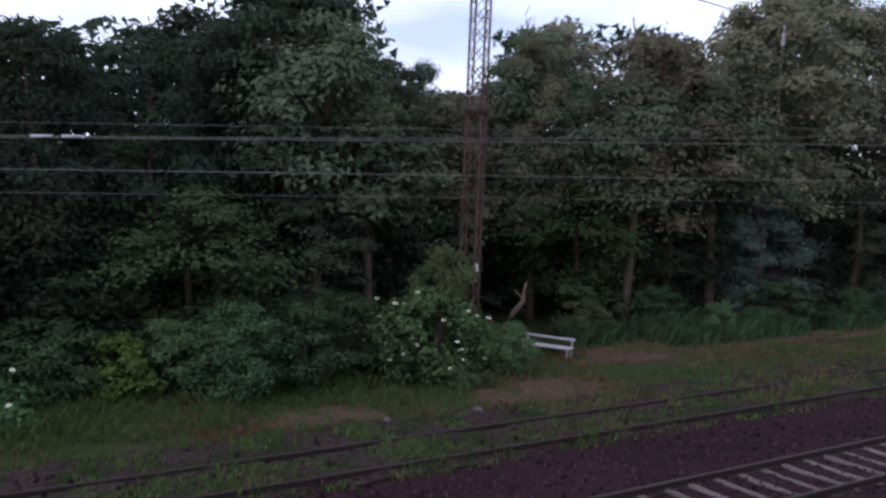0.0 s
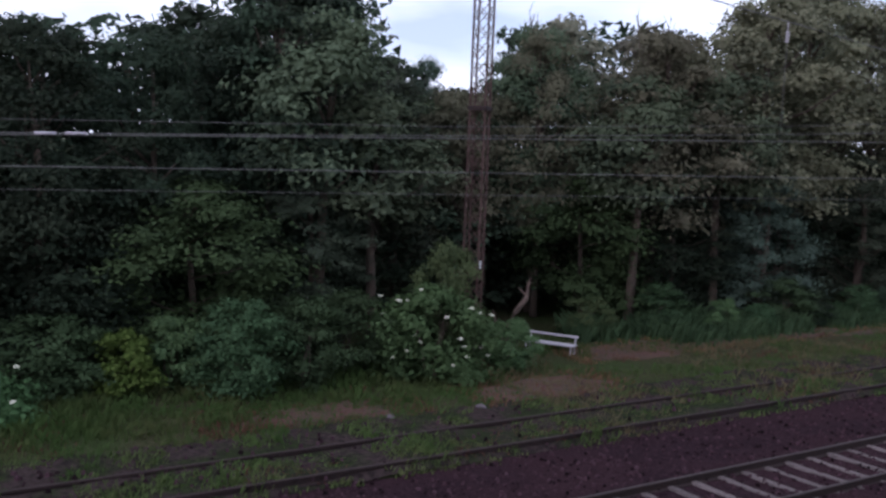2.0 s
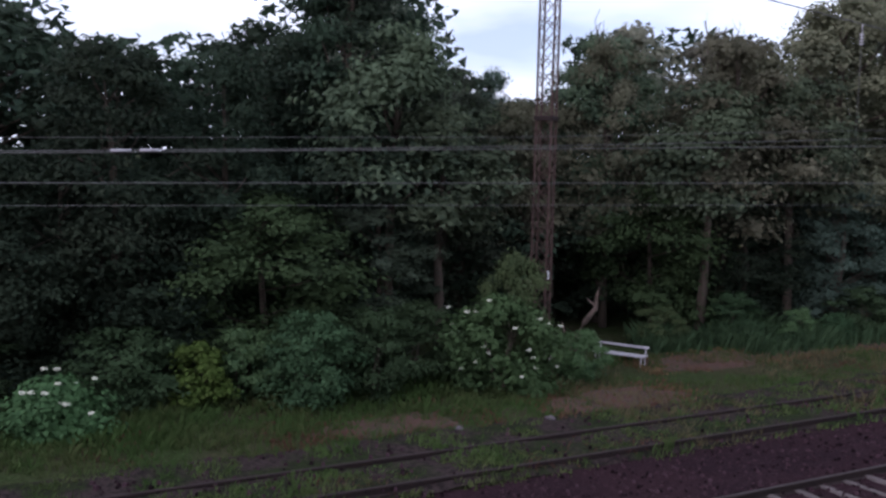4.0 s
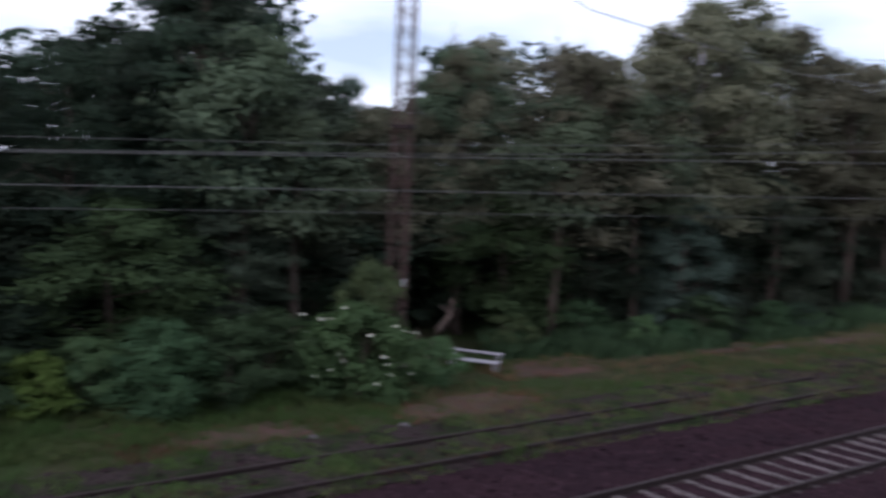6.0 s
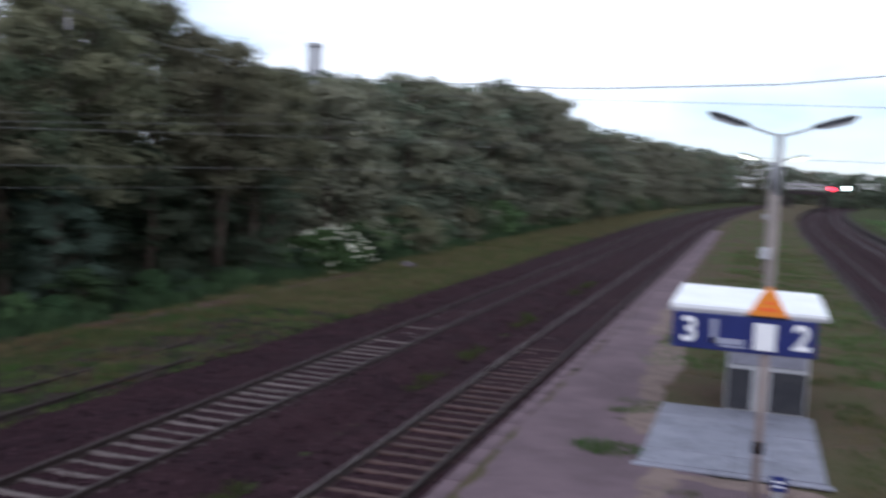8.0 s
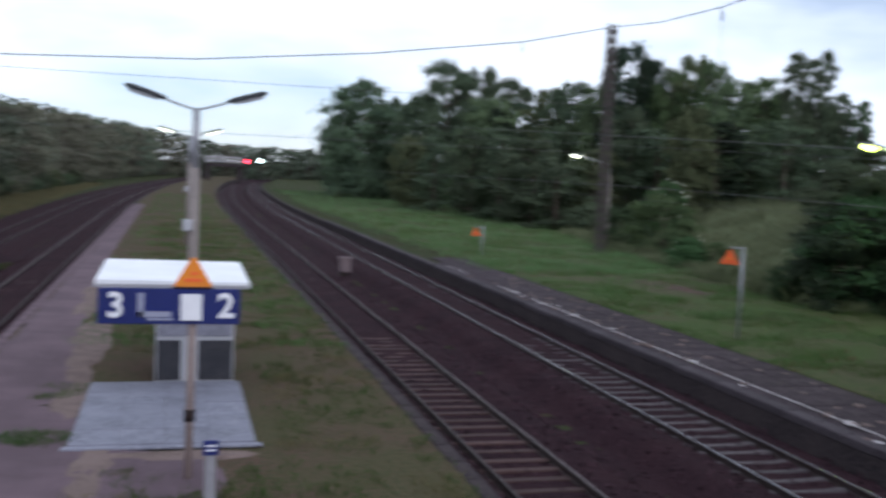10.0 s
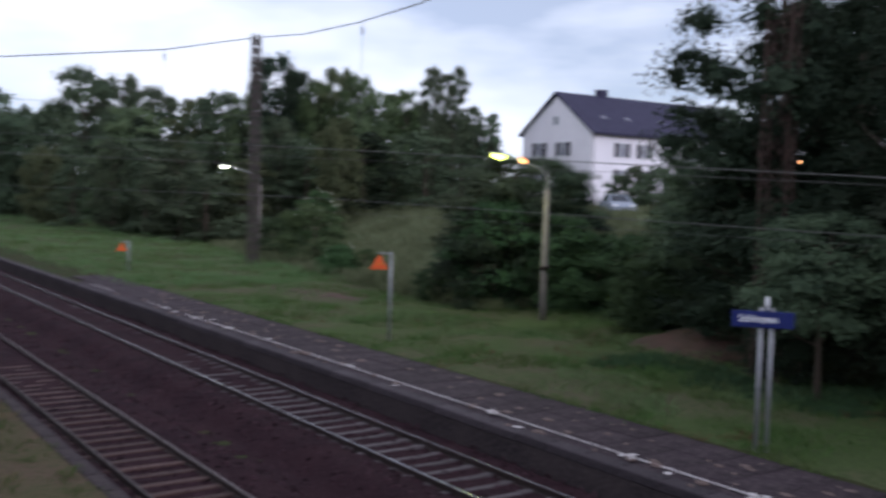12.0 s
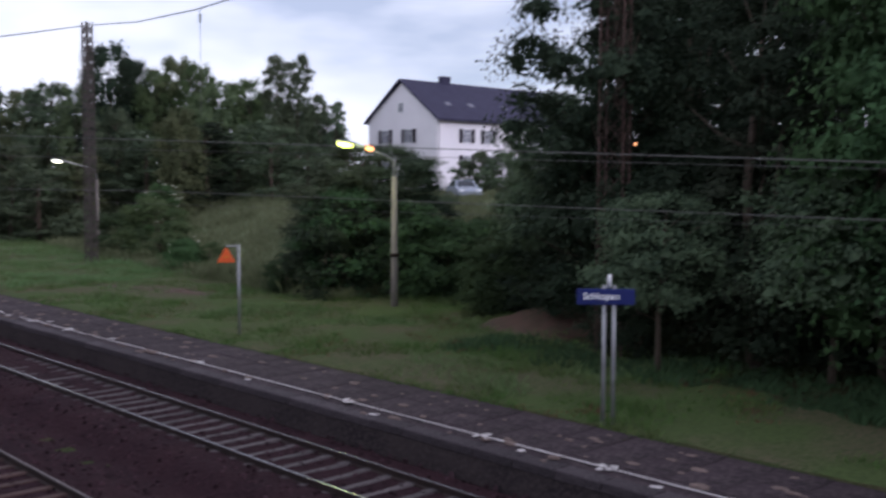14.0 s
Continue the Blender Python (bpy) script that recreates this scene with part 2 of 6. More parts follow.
MAST_DARK = material("dark mast paint", (0.075, 0.062, 0.058), (0.055, 0.046, 0.044), (0.095, 0.075, 0.068), scale=2, fine=20, rough=0.8, bump=0.3)
WIRE = material("copper wire with grey patina", (0.13, 0.125, 0.12), (0.09, 0.09, 0.085), scale=3, fine=10, rough=0.6, metal=0.2, bump=0)
BENCH_WHITE = material("weathered white paint", (0.46, 0.44, 0.47), (0.34, 0.32, 0.34), scale=3, fine=14, bump=0.3)
LAMP_YELLOW = glow("sodium yellow lamp glass", (0.88, 1.0, 0.16), 9.0)
LAMP_WHITE = glow("cool white lamp glass", (1.0, 1.0, 0.75), 5.0)
LAMP_RED = glow("warm orange lamp glass", (1.0, 0.38, 0.14), 4.0)
SIG_RED = glow("red signal glass", (1.0, 0.03, 0.06), 14.0)
SIG_WHITE = glow("pale green signal glass", (0.75, 1.0, 0.88), 12.0)


# ---- mesh helpers ----
class Shape:
    """Gathers vertices and faces for one mesh."""

    def __init__(self):
        self.v, self.f = [], []

    def add(self, verts, faces):
        k = len(self.v)
        self.v += [tuple(p) for p in verts]
        self.f += [tuple(i + k for i in q) for q in faces]
        return self

    def box(self, c, s, rz=0.0, rx=0.0, bevel=0.0, m=None):
        """A box with chamfered edges."""
        x, y, z = (a / 2 for a in s)
        turn = Euler((radians(rx), 0, radians(rz))).to_matrix()
        bv = min(bevel, min(s) * 0.45)
        if bv <= 0:
            pts = [(i * x, j * y, k * z) for k in (-1, 1) for j in (-1, 1) for i in (-1, 1)]
            fs = [(0, 2, 3, 1), (4, 5, 7, 6), (0, 1, 5, 4), (2, 6, 7, 3), (0, 4, 6, 2), (1, 3, 7, 5)]
        else:
            bm = bmesh.new()
            bmesh.ops.create_cube(bm, size=1.0)
            for q in bm.verts:
                q.co = Vector((q.co.x * s[0], q.co.y * s[1], q.co.z * s[2]))
            bmesh.ops.bevel(bm, geom=bm.edges[:], offset=bv, segments=1, affect="EDGES")
            bm.verts.index_update()
            pts = [q.co.copy() for q in bm.verts]
            fs = [tuple(q.index for q in f.verts) for f in bm.faces]
            bm.free()
        out = [turn @ Vector(p) + Vector(c) for p in pts]
        if m is not None:
            out = [m @ p for p in out]
        return self.add(out, fs)

    def tube(self, path, radii, n=8, caps=True):
        """A tapering round bar along a path."""
        path = [Vector(p) for p in path]
        if isinstance(radii, (int, float)):
            radii = [radii] * len(path)
        rings = []
        for i, p in enumerate(path):
            d = (path[min(i + 1, len(path) - 1)] - path[max(i - 1, 0)]).normalized()
            a = d.orthogonal() if abs(d.z) < 0.95 else d.cross(Vector((0, 1, 0)))
            a = a.normalized()
            b = d.cross(a)
            rings += [p + radii[i] * (math.cos(2 * math.pi * k / n) * a + math.sin(2 * math.pi * k / n) * b) for k in range(n)]
        fs = [(i * n + k, i * n + (k + 1) % n, (i + 1) * n + (k + 1) % n, (i + 1) * n + k) for i in range(len(path) - 1) for k in range(n)]
        if caps:
            fs += [tuple(range(n - 1, -1, -1)), tuple((len(path) - 1) * n + k for k in range(n))]
        return self.add(rings, fs)

    def prism(self, outline, y0, y1, m=None):
        """An outline in x, z pushed from y0 to y1."""
        n = len(outline)
        pts = [Vector((x, y0, z)) for x, z in outline] + [Vector((x, y1, z)) for x, z in outline]
        fs = [tuple(range(n)), tuple(range(2 * n - 1, n - 1, -1))] + [(k, k + n, (k + 1) % n + n, (k + 1) % n) for k in range(n)]
        if m is not None:
            pts = [m @ p for p in pts]
        return self.add(pts, fs)

    def mesh(self, name, mat, smooth=False):
        me = bpy.data.meshes.new(name)
        me.from_pydata(self.v, [], self.f)
        me.materials.append(mat)
        if smooth:
            me.polygons.foreach_set("use_smooth", [True] * len(me.polygons))
        me.update()
        return me


def part(name, shape, mat, parent=None, label="", smooth=False):
    """One mesh object, under its thing or part."""
    me = shape if isinstance(shape, bpy.types.Mesh) else shape.mesh(name, mat, smooth)
    ob = new(name, me)
    ob.parent = parent
    return tagged(ob, label) if label else ob


def thing(name, label, category, group="", at=(0, 0, 0), rz=0.0, kind=""):
    ob = new(name)
    ob.empty_display_size = 0.2
    ob.matrix_basis = pose(*at, 0, 0, rz)
    return tagged(ob, label, category, group, kind)


def lettering(text, size, name, mat, parent, place, depth=0.01):
    """Words as a mesh, standing in the x, z plane and read from -y."""
    cu = bpy.data.curves.new(name, "FONT")
    cu.offset = size * 0.022
    cu.body, cu.size, cu.extrude, cu.align_x, cu.align_y = text, size, depth, "CENTER", "CENTER"
    tmp = new("lettering_tmp", cu)
    dg = bpy.context.evaluated_depsgraph_get()
    me = bpy.data.meshes.new_from_object(tmp.evaluated_get(dg))
    bpy.data.objects.remove(tmp)
    me.transform(pose(*place, 90, 0, 0))
    me.materials.clear()
    me.materials.append(mat)
    ob = new(name, me)
    ob.parent = parent
    return ob


def smooth01(a, b, x):
    t = min(1.0, max(0.0, (x - a) / (b - a)))
    return t * t * (3 - 2 * t)


def table(rows, x):
    if x <= rows[0][0]:
        return rows[0][1]
    for (a, p), (b, q) in zip(rows, rows[1:]):
        if x <= b:
            return p + (q - p) * (x - a) / (b - a)
    return rows[-1][1]


def bend(y):
    """The line runs straight, then curves gently."""
    return 0.00030 * max(0.0, y - 95.0) ** 2


def shifted(outline, y0, y1, step, name=None):
    """Profile rings (x, z) carried along the line."""
    s = Shape()
    ys = [y0]
    while ys[-1] < y1 - 1e-6:
        ys.append(min(y1, ys[-1] + step))
    n = len(outline)
    pts = [(x + bend(y), y, z) for y in ys for x, z in outline]
    fs = [(i * n + k, i * n + (k + 1) % n, (i + 1) * n + (k + 1) % n, (i + 1) * n + k) for i in range(len(ys) - 1) for k in range(n)]
    fs += [tuple(range(n)), tuple((len(ys) - 1) * n + k for k in range(n - 1, -1, -1))]
    return s.add(pts, fs)


PLAT = 0.67        # platform height
EDGE_L, EDGE_R = -4.45, 4.9
EDGE_RR = 13.05
TRACKS = [("concrete", -10.75), ("wood", -6.0), ("wood", 6.45), ("grey", 11.42)]


def right_edge(y):
    """Where the trees begin on the right hand side; unseen ones at low y stand closer to shade the lawn."""
    return table([(-40, 17), (1, 17.5), (4, 18.5), (9, 21.3), (22, 24), (30, 30), (45, 31), (75, 36), (130, 36), (400, 36)], y)


def ground_z(x, y):
    u = x - bend(y)
    if u < -8.5:
        z = -0.30 + 0.40 * smooth01(0, 1, (-13.75 - u) / 0.55)
        z += 0.35 * smooth01(0, 1, (-21 - u) / 12.0)
    elif u < 14.5:
        z = -0.30
    else:
        z = -0.30 + 0.92 * smooth01(14.5, 15.3, u)
        z += 3.9 * smooth01(0, 1, (u - right_edge(y) + 1) / 20.0) + 3.5 * smooth01(0, 1, (u - right_edge(y) - 25) / 60.0)
    if (u < -13.9 or u > 16.2) and abs(x) < 70 and y < 150:
        z += 0.07 * noise.noise(Vector((x * 0.45, y * 0.45, 1.0))) + 0.03 * noise.noise(Vector((x * 1.7, y * 1.7, 5.0)))
    return z


# ---- ground sheet ----
def ground_sheet():
    xs = [-2500, -1200, -600, -300, -150, -90, -65, -50, -42, -36, -32] + [-30 + 0.5 * i for i in range(35)]
    xs += [-12.4, -12, -11, -5, 0, 5, 10, 13.6, 14.4, 14.8, 15.2, 15.6] + [16 + 0.6 * i for i in range(36)] + [39 + 2 * i for i in range(30)]
    xs += [105, 130, 170, 250, 400, 800, 1500, 2500]
    ys = [-2500, -1000, -400, -150, -80, -50, -35, -25, -18] + [-14 + 0.7 * i for i in range(110)] + [64 + 2.5 * i for i in range(40)]
    ys += [170, 180, 195, 215, 240, 270, 300, 340, 390, 450, 550, 700, 1000, 1600, 2500]
    pts = [(x + bend(min(y, 400)), y, ground_z(x + bend(min(y, 400)), min(y, 400))) for y in ys for x in xs]
    n = len(xs)
    fs = [(j * n + i, j * n + i + 1, (j + 1) * n + i + 1, (j + 1) * n + i) for j in range(len(ys) - 1) for i in range(n - 1)]
    ob = part("ground", Shape().add(pts, fs), GROUND, smooth=True)
    tagged(ob, "grass and bare earth beside the railway", "ground", kind="structure")


ground_sheet()


# ---- ballast beds and tracks ----
def bed_profile(u, y, humps):
    """Cross-section of the ballast: heaped outside the rails, sunk between them."""
    z = -0.34
    for h in humps:
        d = abs(u - h)
        z = max(z, -0.34 + 0.375 * smooth01(2.3, 1.5, d))
        if u < -12.0:
            z = max(z, 0.0 - 0.05 * smooth01(-12.2, -13.8, u))
        if d < 0.95:
            z = -0.035 + 0.05 * smooth01(0.78, 0.95, d) + 0.045 * smooth01(22, 36, y)
    return z


def ballast_bed(name, x0, x1, humps):
    ys = [-40, -25, -16] + [-10 + 0.28 * i for i in range(200)] + [46 + 0.8 * i for i in range(65)] + [98 + 4 * i for i in range(85)]
    us = np.linspace(x0, x1, max(8, int((x1 - x0) / 0.16)))
    pts = []
    for y in ys:
        for u in us:
            z = bed_profile(u, y, humps)
            z += 0.035 * noise.noise(Vector((u * 1.6, y * 1.6, 0.0)))
            e = min(u - x0, x1 - u)
            z -= 0.1 * smooth01(0.5, 0.0, e)
            pts.append((u + bend(y), y, z + 0.05))
    n = len(us)
    fs = [(j * n + i, j * n + i + 1, (j + 1) * n + i + 1, (j + 1) * n + i) for j in range(len(ys) - 1) for i in range(n - 1)]
    ob = part(name, Shape().add(pts, fs), BALLAST, smooth=True)
    tagged(ob, "dark purple brown crushed stone ballast", "ballast", kind="structure")


ballast_bed("ballast_left", -14.55, EDGE_L + 0.15, [-10.75, -6.0])
ballast_bed("ballast_right", EDGE_R - 0.15, EDGE_RR + 0.15, [6.45, 11.42])

RAIL = [(-0.07, 0.0), (0.07, 0.0), (0.07, 0.02), (0.012, 0.035), (0.012, 0.115), (0.036, 0.125), (0.036, 0.158), (0.028, 0.165),
        (-0.028, 0.165), (-0.036, 0.158), (-0.036, 0.125), (-0.012, 0.115), (-0.012, 0.035), (-0.07, 0.02)]


def sleeper_mesh(kind):
    s = Shape()
    if kind == "concrete":
        s.prism([(-0.14, -0.12), (0.14, -0.12), (0.065, 0.05), (-0.065, 0.05)], -1.3, -0.45)
        s.prism([(-0.14, -0.12), (0.14, -0.12), (0.06, 0.042), (-0.06, 0.042)], -0.45, 0.45)
        s.prism([(-0.14, -0.12), (0.14, -0.12), (0.065, 0.05), (-0.065, 0.05)], 0.45, 1.3)
        me = s.mesh("sleeper", CONCRETE_SLEEPER)
    elif kind == "grey":
        s.prism([(-0.15, -0.12), (0.15, -0.12), (0.085, 0.05), (-0.085, 0.05)], -1.3, -0.45)
        s.prism([(-0.15, -0.12), (0.15, -0.12), (0.08, 0.03), (-0.08, 0.03)], -0.45, 0.45)
        s.prism([(-0.15, -0.12), (0.15, -0.12), (0.085, 0.05), (-0.085, 0.05)], 0.45, 1.3)
        me = s.mesh("sleeper", GREY_SLEEPER)
    else:
        s.box((0, 0, -0.04), (0.20, 2.6, 0.16), bevel=0.02)
        me = s.mesh("sleeper", WOOD_SLEEPER)
    me.transform(pose(0, 0, 0, 0, 0, 90))
    return me


def track(kind, x, tops, label):
    tk = thing("railway_track", label, "railway track", "station tracks", kind="structure")
    for dx, top in zip((-0.752, 0.752), tops):
        rail = part("rail", shifted([(a + x + dx, b + 0.005) for a, b in RAIL], -40, 430, 4.0), RUST, tk)
        part("running_surface", shifted([(x + dx - 0.022, 0.1705), (x + dx + 0.022, 0.1705), (x + dx + 0.018, 0.1735), (x + dx - 0.018, 0.1735)],
                                        -40, 430, 4.0), top, rail)
    return tk


track_things = [
    (track("concrete", TRACKS[0][1], (DARK_TOP, DARK_TOP), "railway track with rusty rails on pale concrete sleepers"), TRACKS[0]),
    (track("wood", TRACKS[1][1], (DULL_TOP, DARK_TOP), "railway track with rusty rails on brown wooden sleepers"), TRACKS[1]),
    (track("wood", TRACKS[2][1], (DARK_TOP, DULL_TOP), "railway track with worn rails on brown wooden sleepers"), TRACKS[2]),
    (track("concrete", TRACKS[3][1], (POLISHED, POLISHED), "railway track with polished rails on grey concrete sleepers"), TRACKS[3])]


# overgrown siding, rails nearly buried in weeds
def siding():
    tk = thing("overgrown_siding", "disused siding with rusty rails buried in weeds", "railway track", kind="structure")
    for x in (-15.66, -14.30):
        part("rail", shifted([(a + x, b + 0.03) for a, b in RAIL], -8, 26, 2.0), RUST, tk)


siding()


# ---- island platform ----
def slab(name, x0, x1, y0, y1, z0, z1, mat, label, rough_edge=0.0, cell=0.5):
    """A long paved or grassed layer with a slightly uneven top."""
    ys = [y0 + i * (y1 - y0) / max(2, int((y1 - y0) / cell)) for i in range(max(2, int((y1 - y0) / cell)) + 1)]
    n = max(3, int(((x1(y0) if callable(x1) else x1) - x0) / cell) + 1)
    pts, fs = [], []
    for y in ys:
        for i in range(n):
            u = x0 + ((x1(y) if callable(x1) else x1) - x0) * i / (n - 1)
            if rough_edge and i in (0, n - 1):
                u += rough_edge * noise.noise(Vector((y * 0.8, u, 2.0)))
            z = z1 + 0.018 * noise.noise(Vector((u * 1.1, y * 1.1, 7.0)))
            if i in (0, n - 1) and rough_edge:
                z = z0
            pts.append((u + bend(y), y, z))
    fs = [(j * n + i, j * n + i + 1, (j + 1) * n + i + 1, (j + 1) * n + i) for j in range(len(ys) - 1) for i in range(n - 1)]
    ob = part(name, Shape().add(pts, fs), mat, smooth=True)
    return tagged(ob, label, "platform", kind="structure")


def platform_body(name, x0, x1, y0, y1):
    ob = part(name, shifted([(x0 + 0.02, -0.4), (x1 - 0.02, -0.4), (x1 - 0.02, PLAT - 0.10), (x0 + 0.02, PLAT - 0.10)], y0, y1, 5.0), WALL_DARK)
    return tagged(ob, "dark masonry side of the platform", "platform", kind="structure")


island = platform_body("platform_island", EDGE_L, EDGE_R, -40, 330)
slab("platform_grass", EDGE_L + 0.28, EDGE_R - 0.25, -40, 330, PLAT - 0.05, PLAT - 0.02, GROUND_DRY, "patchy grass on the island platform", cell=0.8)
slab("platform_asphalt", EDGE_L + 0.25, lambda y: table([(-40, 1.2), (16.9, 1.0), (17.3, -1.6), (22.5, -1.8), (30, -2.4), (45, -3.0), (110, -3.2)], y), -40, 110, PLAT - 0.06, PLAT + 0.02, ASPHALT, "worn purple grey asphalt on the island platform", rough_edge=0.55)
far_body = platform_body("platform_side", EDGE_RR, 15.75, -40, 250)


def far_platform_top():
    slab("side_platform_paving", EDGE_RR + 0.38, 15.8, -40, 52, PLAT - 0.08, PLAT + 0.0, PAVING, "dark worn paving of the side platform", rough_edge=0.15)


far_platform_top()
slab("side_platform_grass", EDGE_RR + 0.1, 15.9, 51.6, 250, PLAT - 0.12, PLAT - 0.03, GROUND, "grass on the disused end of the side platform", rough_edge=0.1, cell=1.2)


# ---- trees ----
def leaf(s, p, size, n, rnd, jitter=0.34):
    """A small pointed leaf blade that looks along n."""
    n = (n.normalized() + Vector((rnd.gauss(0, jitter), rnd.gauss(0, jitter), rnd.gauss(0, jitter)))).normalized()
    a = Vector((rnd.gauss(0, 1), rnd.gauss(0, 1), rnd.gauss(0, 1)))
    a = a - a.dot(n) * n
    if a.length < 1e-3:
        return
    a = a.normalized() * size * 0.62
    b = a.cross(n) * 0.66
    k = len(s.v)
    s.v += [tuple(p + a), tuple(p - 0.6 * a + b), tuple(p - 0.6 * a - b)]
    s.f.append((k, k + 1, k + 2))


def crown_shape(seed, H, W, clumps, leaves, size, low=0.15, droop=0.0, ragged=0.4, clump=(0.7, 1.25), taper=0.6):
    """A crown of leaf clumps, each a ragged dome of leaves with its light side up and gaps between."""
    rnd = random.Random(seed)
    s = Shape()
    centres = []
    for i in range(clumps):
        f = (i + rnd.random()) / clumps
        h = low + (0.97 - low) * f
        prof = math.sin(math.pi * min(1, max(0.05, f * 0.84 + 0.13))) ** taper
        a = rnd.uniform(0, 2 * math.pi)
        r = 0.5 * W * prof * math.sqrt(rnd.uniform(0.25, 1.0)) * (1 - ragged * rnd.random() ** 2)
        r *= 1 + 0.35 * noise.noise(Vector((math.cos(a) * 1.3, math.sin(a) * 1.3, h * 4 + seed)))
        c = Vector((r * math.cos(a), r * math.sin(a), h * H - droop * r))
        centres.append((c, rnd.uniform(*clump) * (1.1 - 0.45 * f)))
    for c, cr in centres:
        out = Vector((c.x, c.y, 0))
        out = out.normalized() if out.length > 0.1 else Vector((0, 0, 1))
        tilt = rnd.uniform(0, 6.28)
        st = Vector((math.cos(tilt), math.sin(tilt), 0))
        for _ in range(leaves):
            d = Vector((rnd.gauss(0, 1), rnd.gauss(0, 1), rnd.gauss(0.35, 0.8)))
            d.normalize()
            d2 = d + 0.45 * st * d.dot(st)
            q = c + Vector((d2.x, d2.y, d2.z * 0.62 - 0.18 * (d.x * d.x + d.y * d.y))) * cr * (0.48 + 0.74 * rnd.random() ** 1.15)
            leaf(s, q, size * rnd.uniform(0.6, 1.35), d * 1.0 + Vector((0, 0, 0.75)) + out * 0.3, rnd)
        for _ in range(26):
            d = Vector((rnd.gauss(0, 1), rnd.gauss(0, 1), rnd.gauss(0, 1))).normalized()
            q = c + Vector((d.x, d.y, d.z * 0.5 - 0.15)) * cr * rnd.uniform(0.1, 0.6)
            leaf(s, q, cr * rnd.uniform(0.32, 0.5), d + Vector((0, 0, 0.5)), rnd)
    return s, centres


def tree_proto(name, seed, clumps, leaves, size, mat, label, category, H, W, trunk=True, low=0.15, droop=0.0, stems=1, clump=(0.7, 1.25), taper=0.6,
               ragged=0.4):
    """A tree or bush in its usual size, placed with a mild scale."""
    th = thing(name, label, category)
    s, centres = crown_shape(seed, H, W, clumps, leaves, size, low, droop, ragged, clump, taper)
    part("crown", s, mat, th)
    rnd = random.Random(seed + 99)
    for j in range(stems):
        t = Shape()
        a0 = rnd.uniform(0, 6.28)
        foot = Vector((0.05 * W * math.cos(a0), 0.05 * W * math.sin(a0), -0.15)) if stems > 1 else Vector((0, 0, -0.2))
        tip = Vector((rnd.uniform(-.08, .08) * W, rnd.uniform(-.08, .08) * W, (0.9 if trunk else 0.6) * H))
        mid = (foot + tip) / 2 + Vector((rnd.uniform(-.06, .06) * W, rnd.uniform(-.06, .06) * W, 0))
        r0 = 0.016 * H if trunk else 0.012 * H
        t.tube([foot, foot.lerp(mid, .5), mid, mid.lerp(tip, .5), tip], [r0 * 1.25, r0, r0 * .8, r0 * .5, r0 * .12], 8)
        for c, cr in rnd.sample(centres, min(len(centres), 15 if stems == 1 else 4)):
            z = max(0.12 * H, c.z - 0.14 * H)
            base = foot.lerp(tip, min(0.95, z / tip.z))
            m = base.lerp(c, 0.5) + Vector((0, 0, -0.02 * H))
            t.tube([base, m, c], [r0 * .40, r0 * .25, r0 * .07], 4)
        part("trunk" if stems == 1 else "stem", t, BARK, th, smooth=True)
    th["used"] = 0
    th["size"] = (H, W)
    return th


def plant(proto, x, y, height, width, rz=None, z=None, label=""):
    """Puts a tree at its place and size."""
    rz = random.uniform(0, 360) if rz is None else rz
    z = ground_z(x, y) if z is None else z
    H, W = proto["size"]
    m = pose(x, y, z, 0, 0, rz) @ Matrix.Diagonal((width / W, width / W, height / H, 1))
    if proto["used"] == 0:
        proto.matrix_basis = m
        proto["used"] = 1
        ob = proto
    else:
        sc = proto.scale.copy()
        proto.scale = (1, 1, 1)
        ob = copy_thing(proto, m)
        proto.scale = sc
    if label:
        tagged(ob, label)
    return ob


TREES = [
    tree_proto("tree", 11, 70, 225, 0.14, LEAF_DARK, "tall dark green broadleaved tree at the wood's edge", "tree", 12, 6.5, low=0.3),
    tree_proto("tree", 12, 66, 225, 0.14, LEAF_OLIVE, "olive green robinia tree with drooping leaf clumps", "tree", 12, 6.5, low=0.36, droop=0.2),
    tree_proto("tree", 13, 70, 225, 0.14, LEAF_MID, "dense dark green tree with an uneven crown", "tree", 12, 6.5, low=0.08),
    tree_proto("tree", 14, 60, 225, 0.14, LEAF_OLIVE, "brownish green tree with a ragged open crown", "tree", 12, 6.5, low=0.38, ragged=0.55),
    tree_proto("tree", 15, 62, 225, 0.14, LEAF_BLUE, "blue green tree among the darker wood", "tree", 10, 6.0, low=0.12),
    tree_proto("tree", 16, 52, 225, 0.14, LEAF_WOOD_SHADED, "young green tree leaning out of the wood", "tree", 7, 5.0, low=0.15),
]
TREES.append(tree_proto("tree", 17, 74, 225, 0.14, LEAF_SHADED, "dense tree with the wood's shade in its leaf colour", "tree", 12, 6.5, low=0.08))
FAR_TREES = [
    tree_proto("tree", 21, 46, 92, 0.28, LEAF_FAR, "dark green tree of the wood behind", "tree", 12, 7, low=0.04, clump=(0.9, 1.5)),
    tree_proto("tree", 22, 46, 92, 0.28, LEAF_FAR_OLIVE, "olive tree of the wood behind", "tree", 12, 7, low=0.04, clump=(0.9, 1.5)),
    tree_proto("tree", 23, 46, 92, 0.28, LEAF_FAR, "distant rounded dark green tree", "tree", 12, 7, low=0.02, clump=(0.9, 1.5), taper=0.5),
]
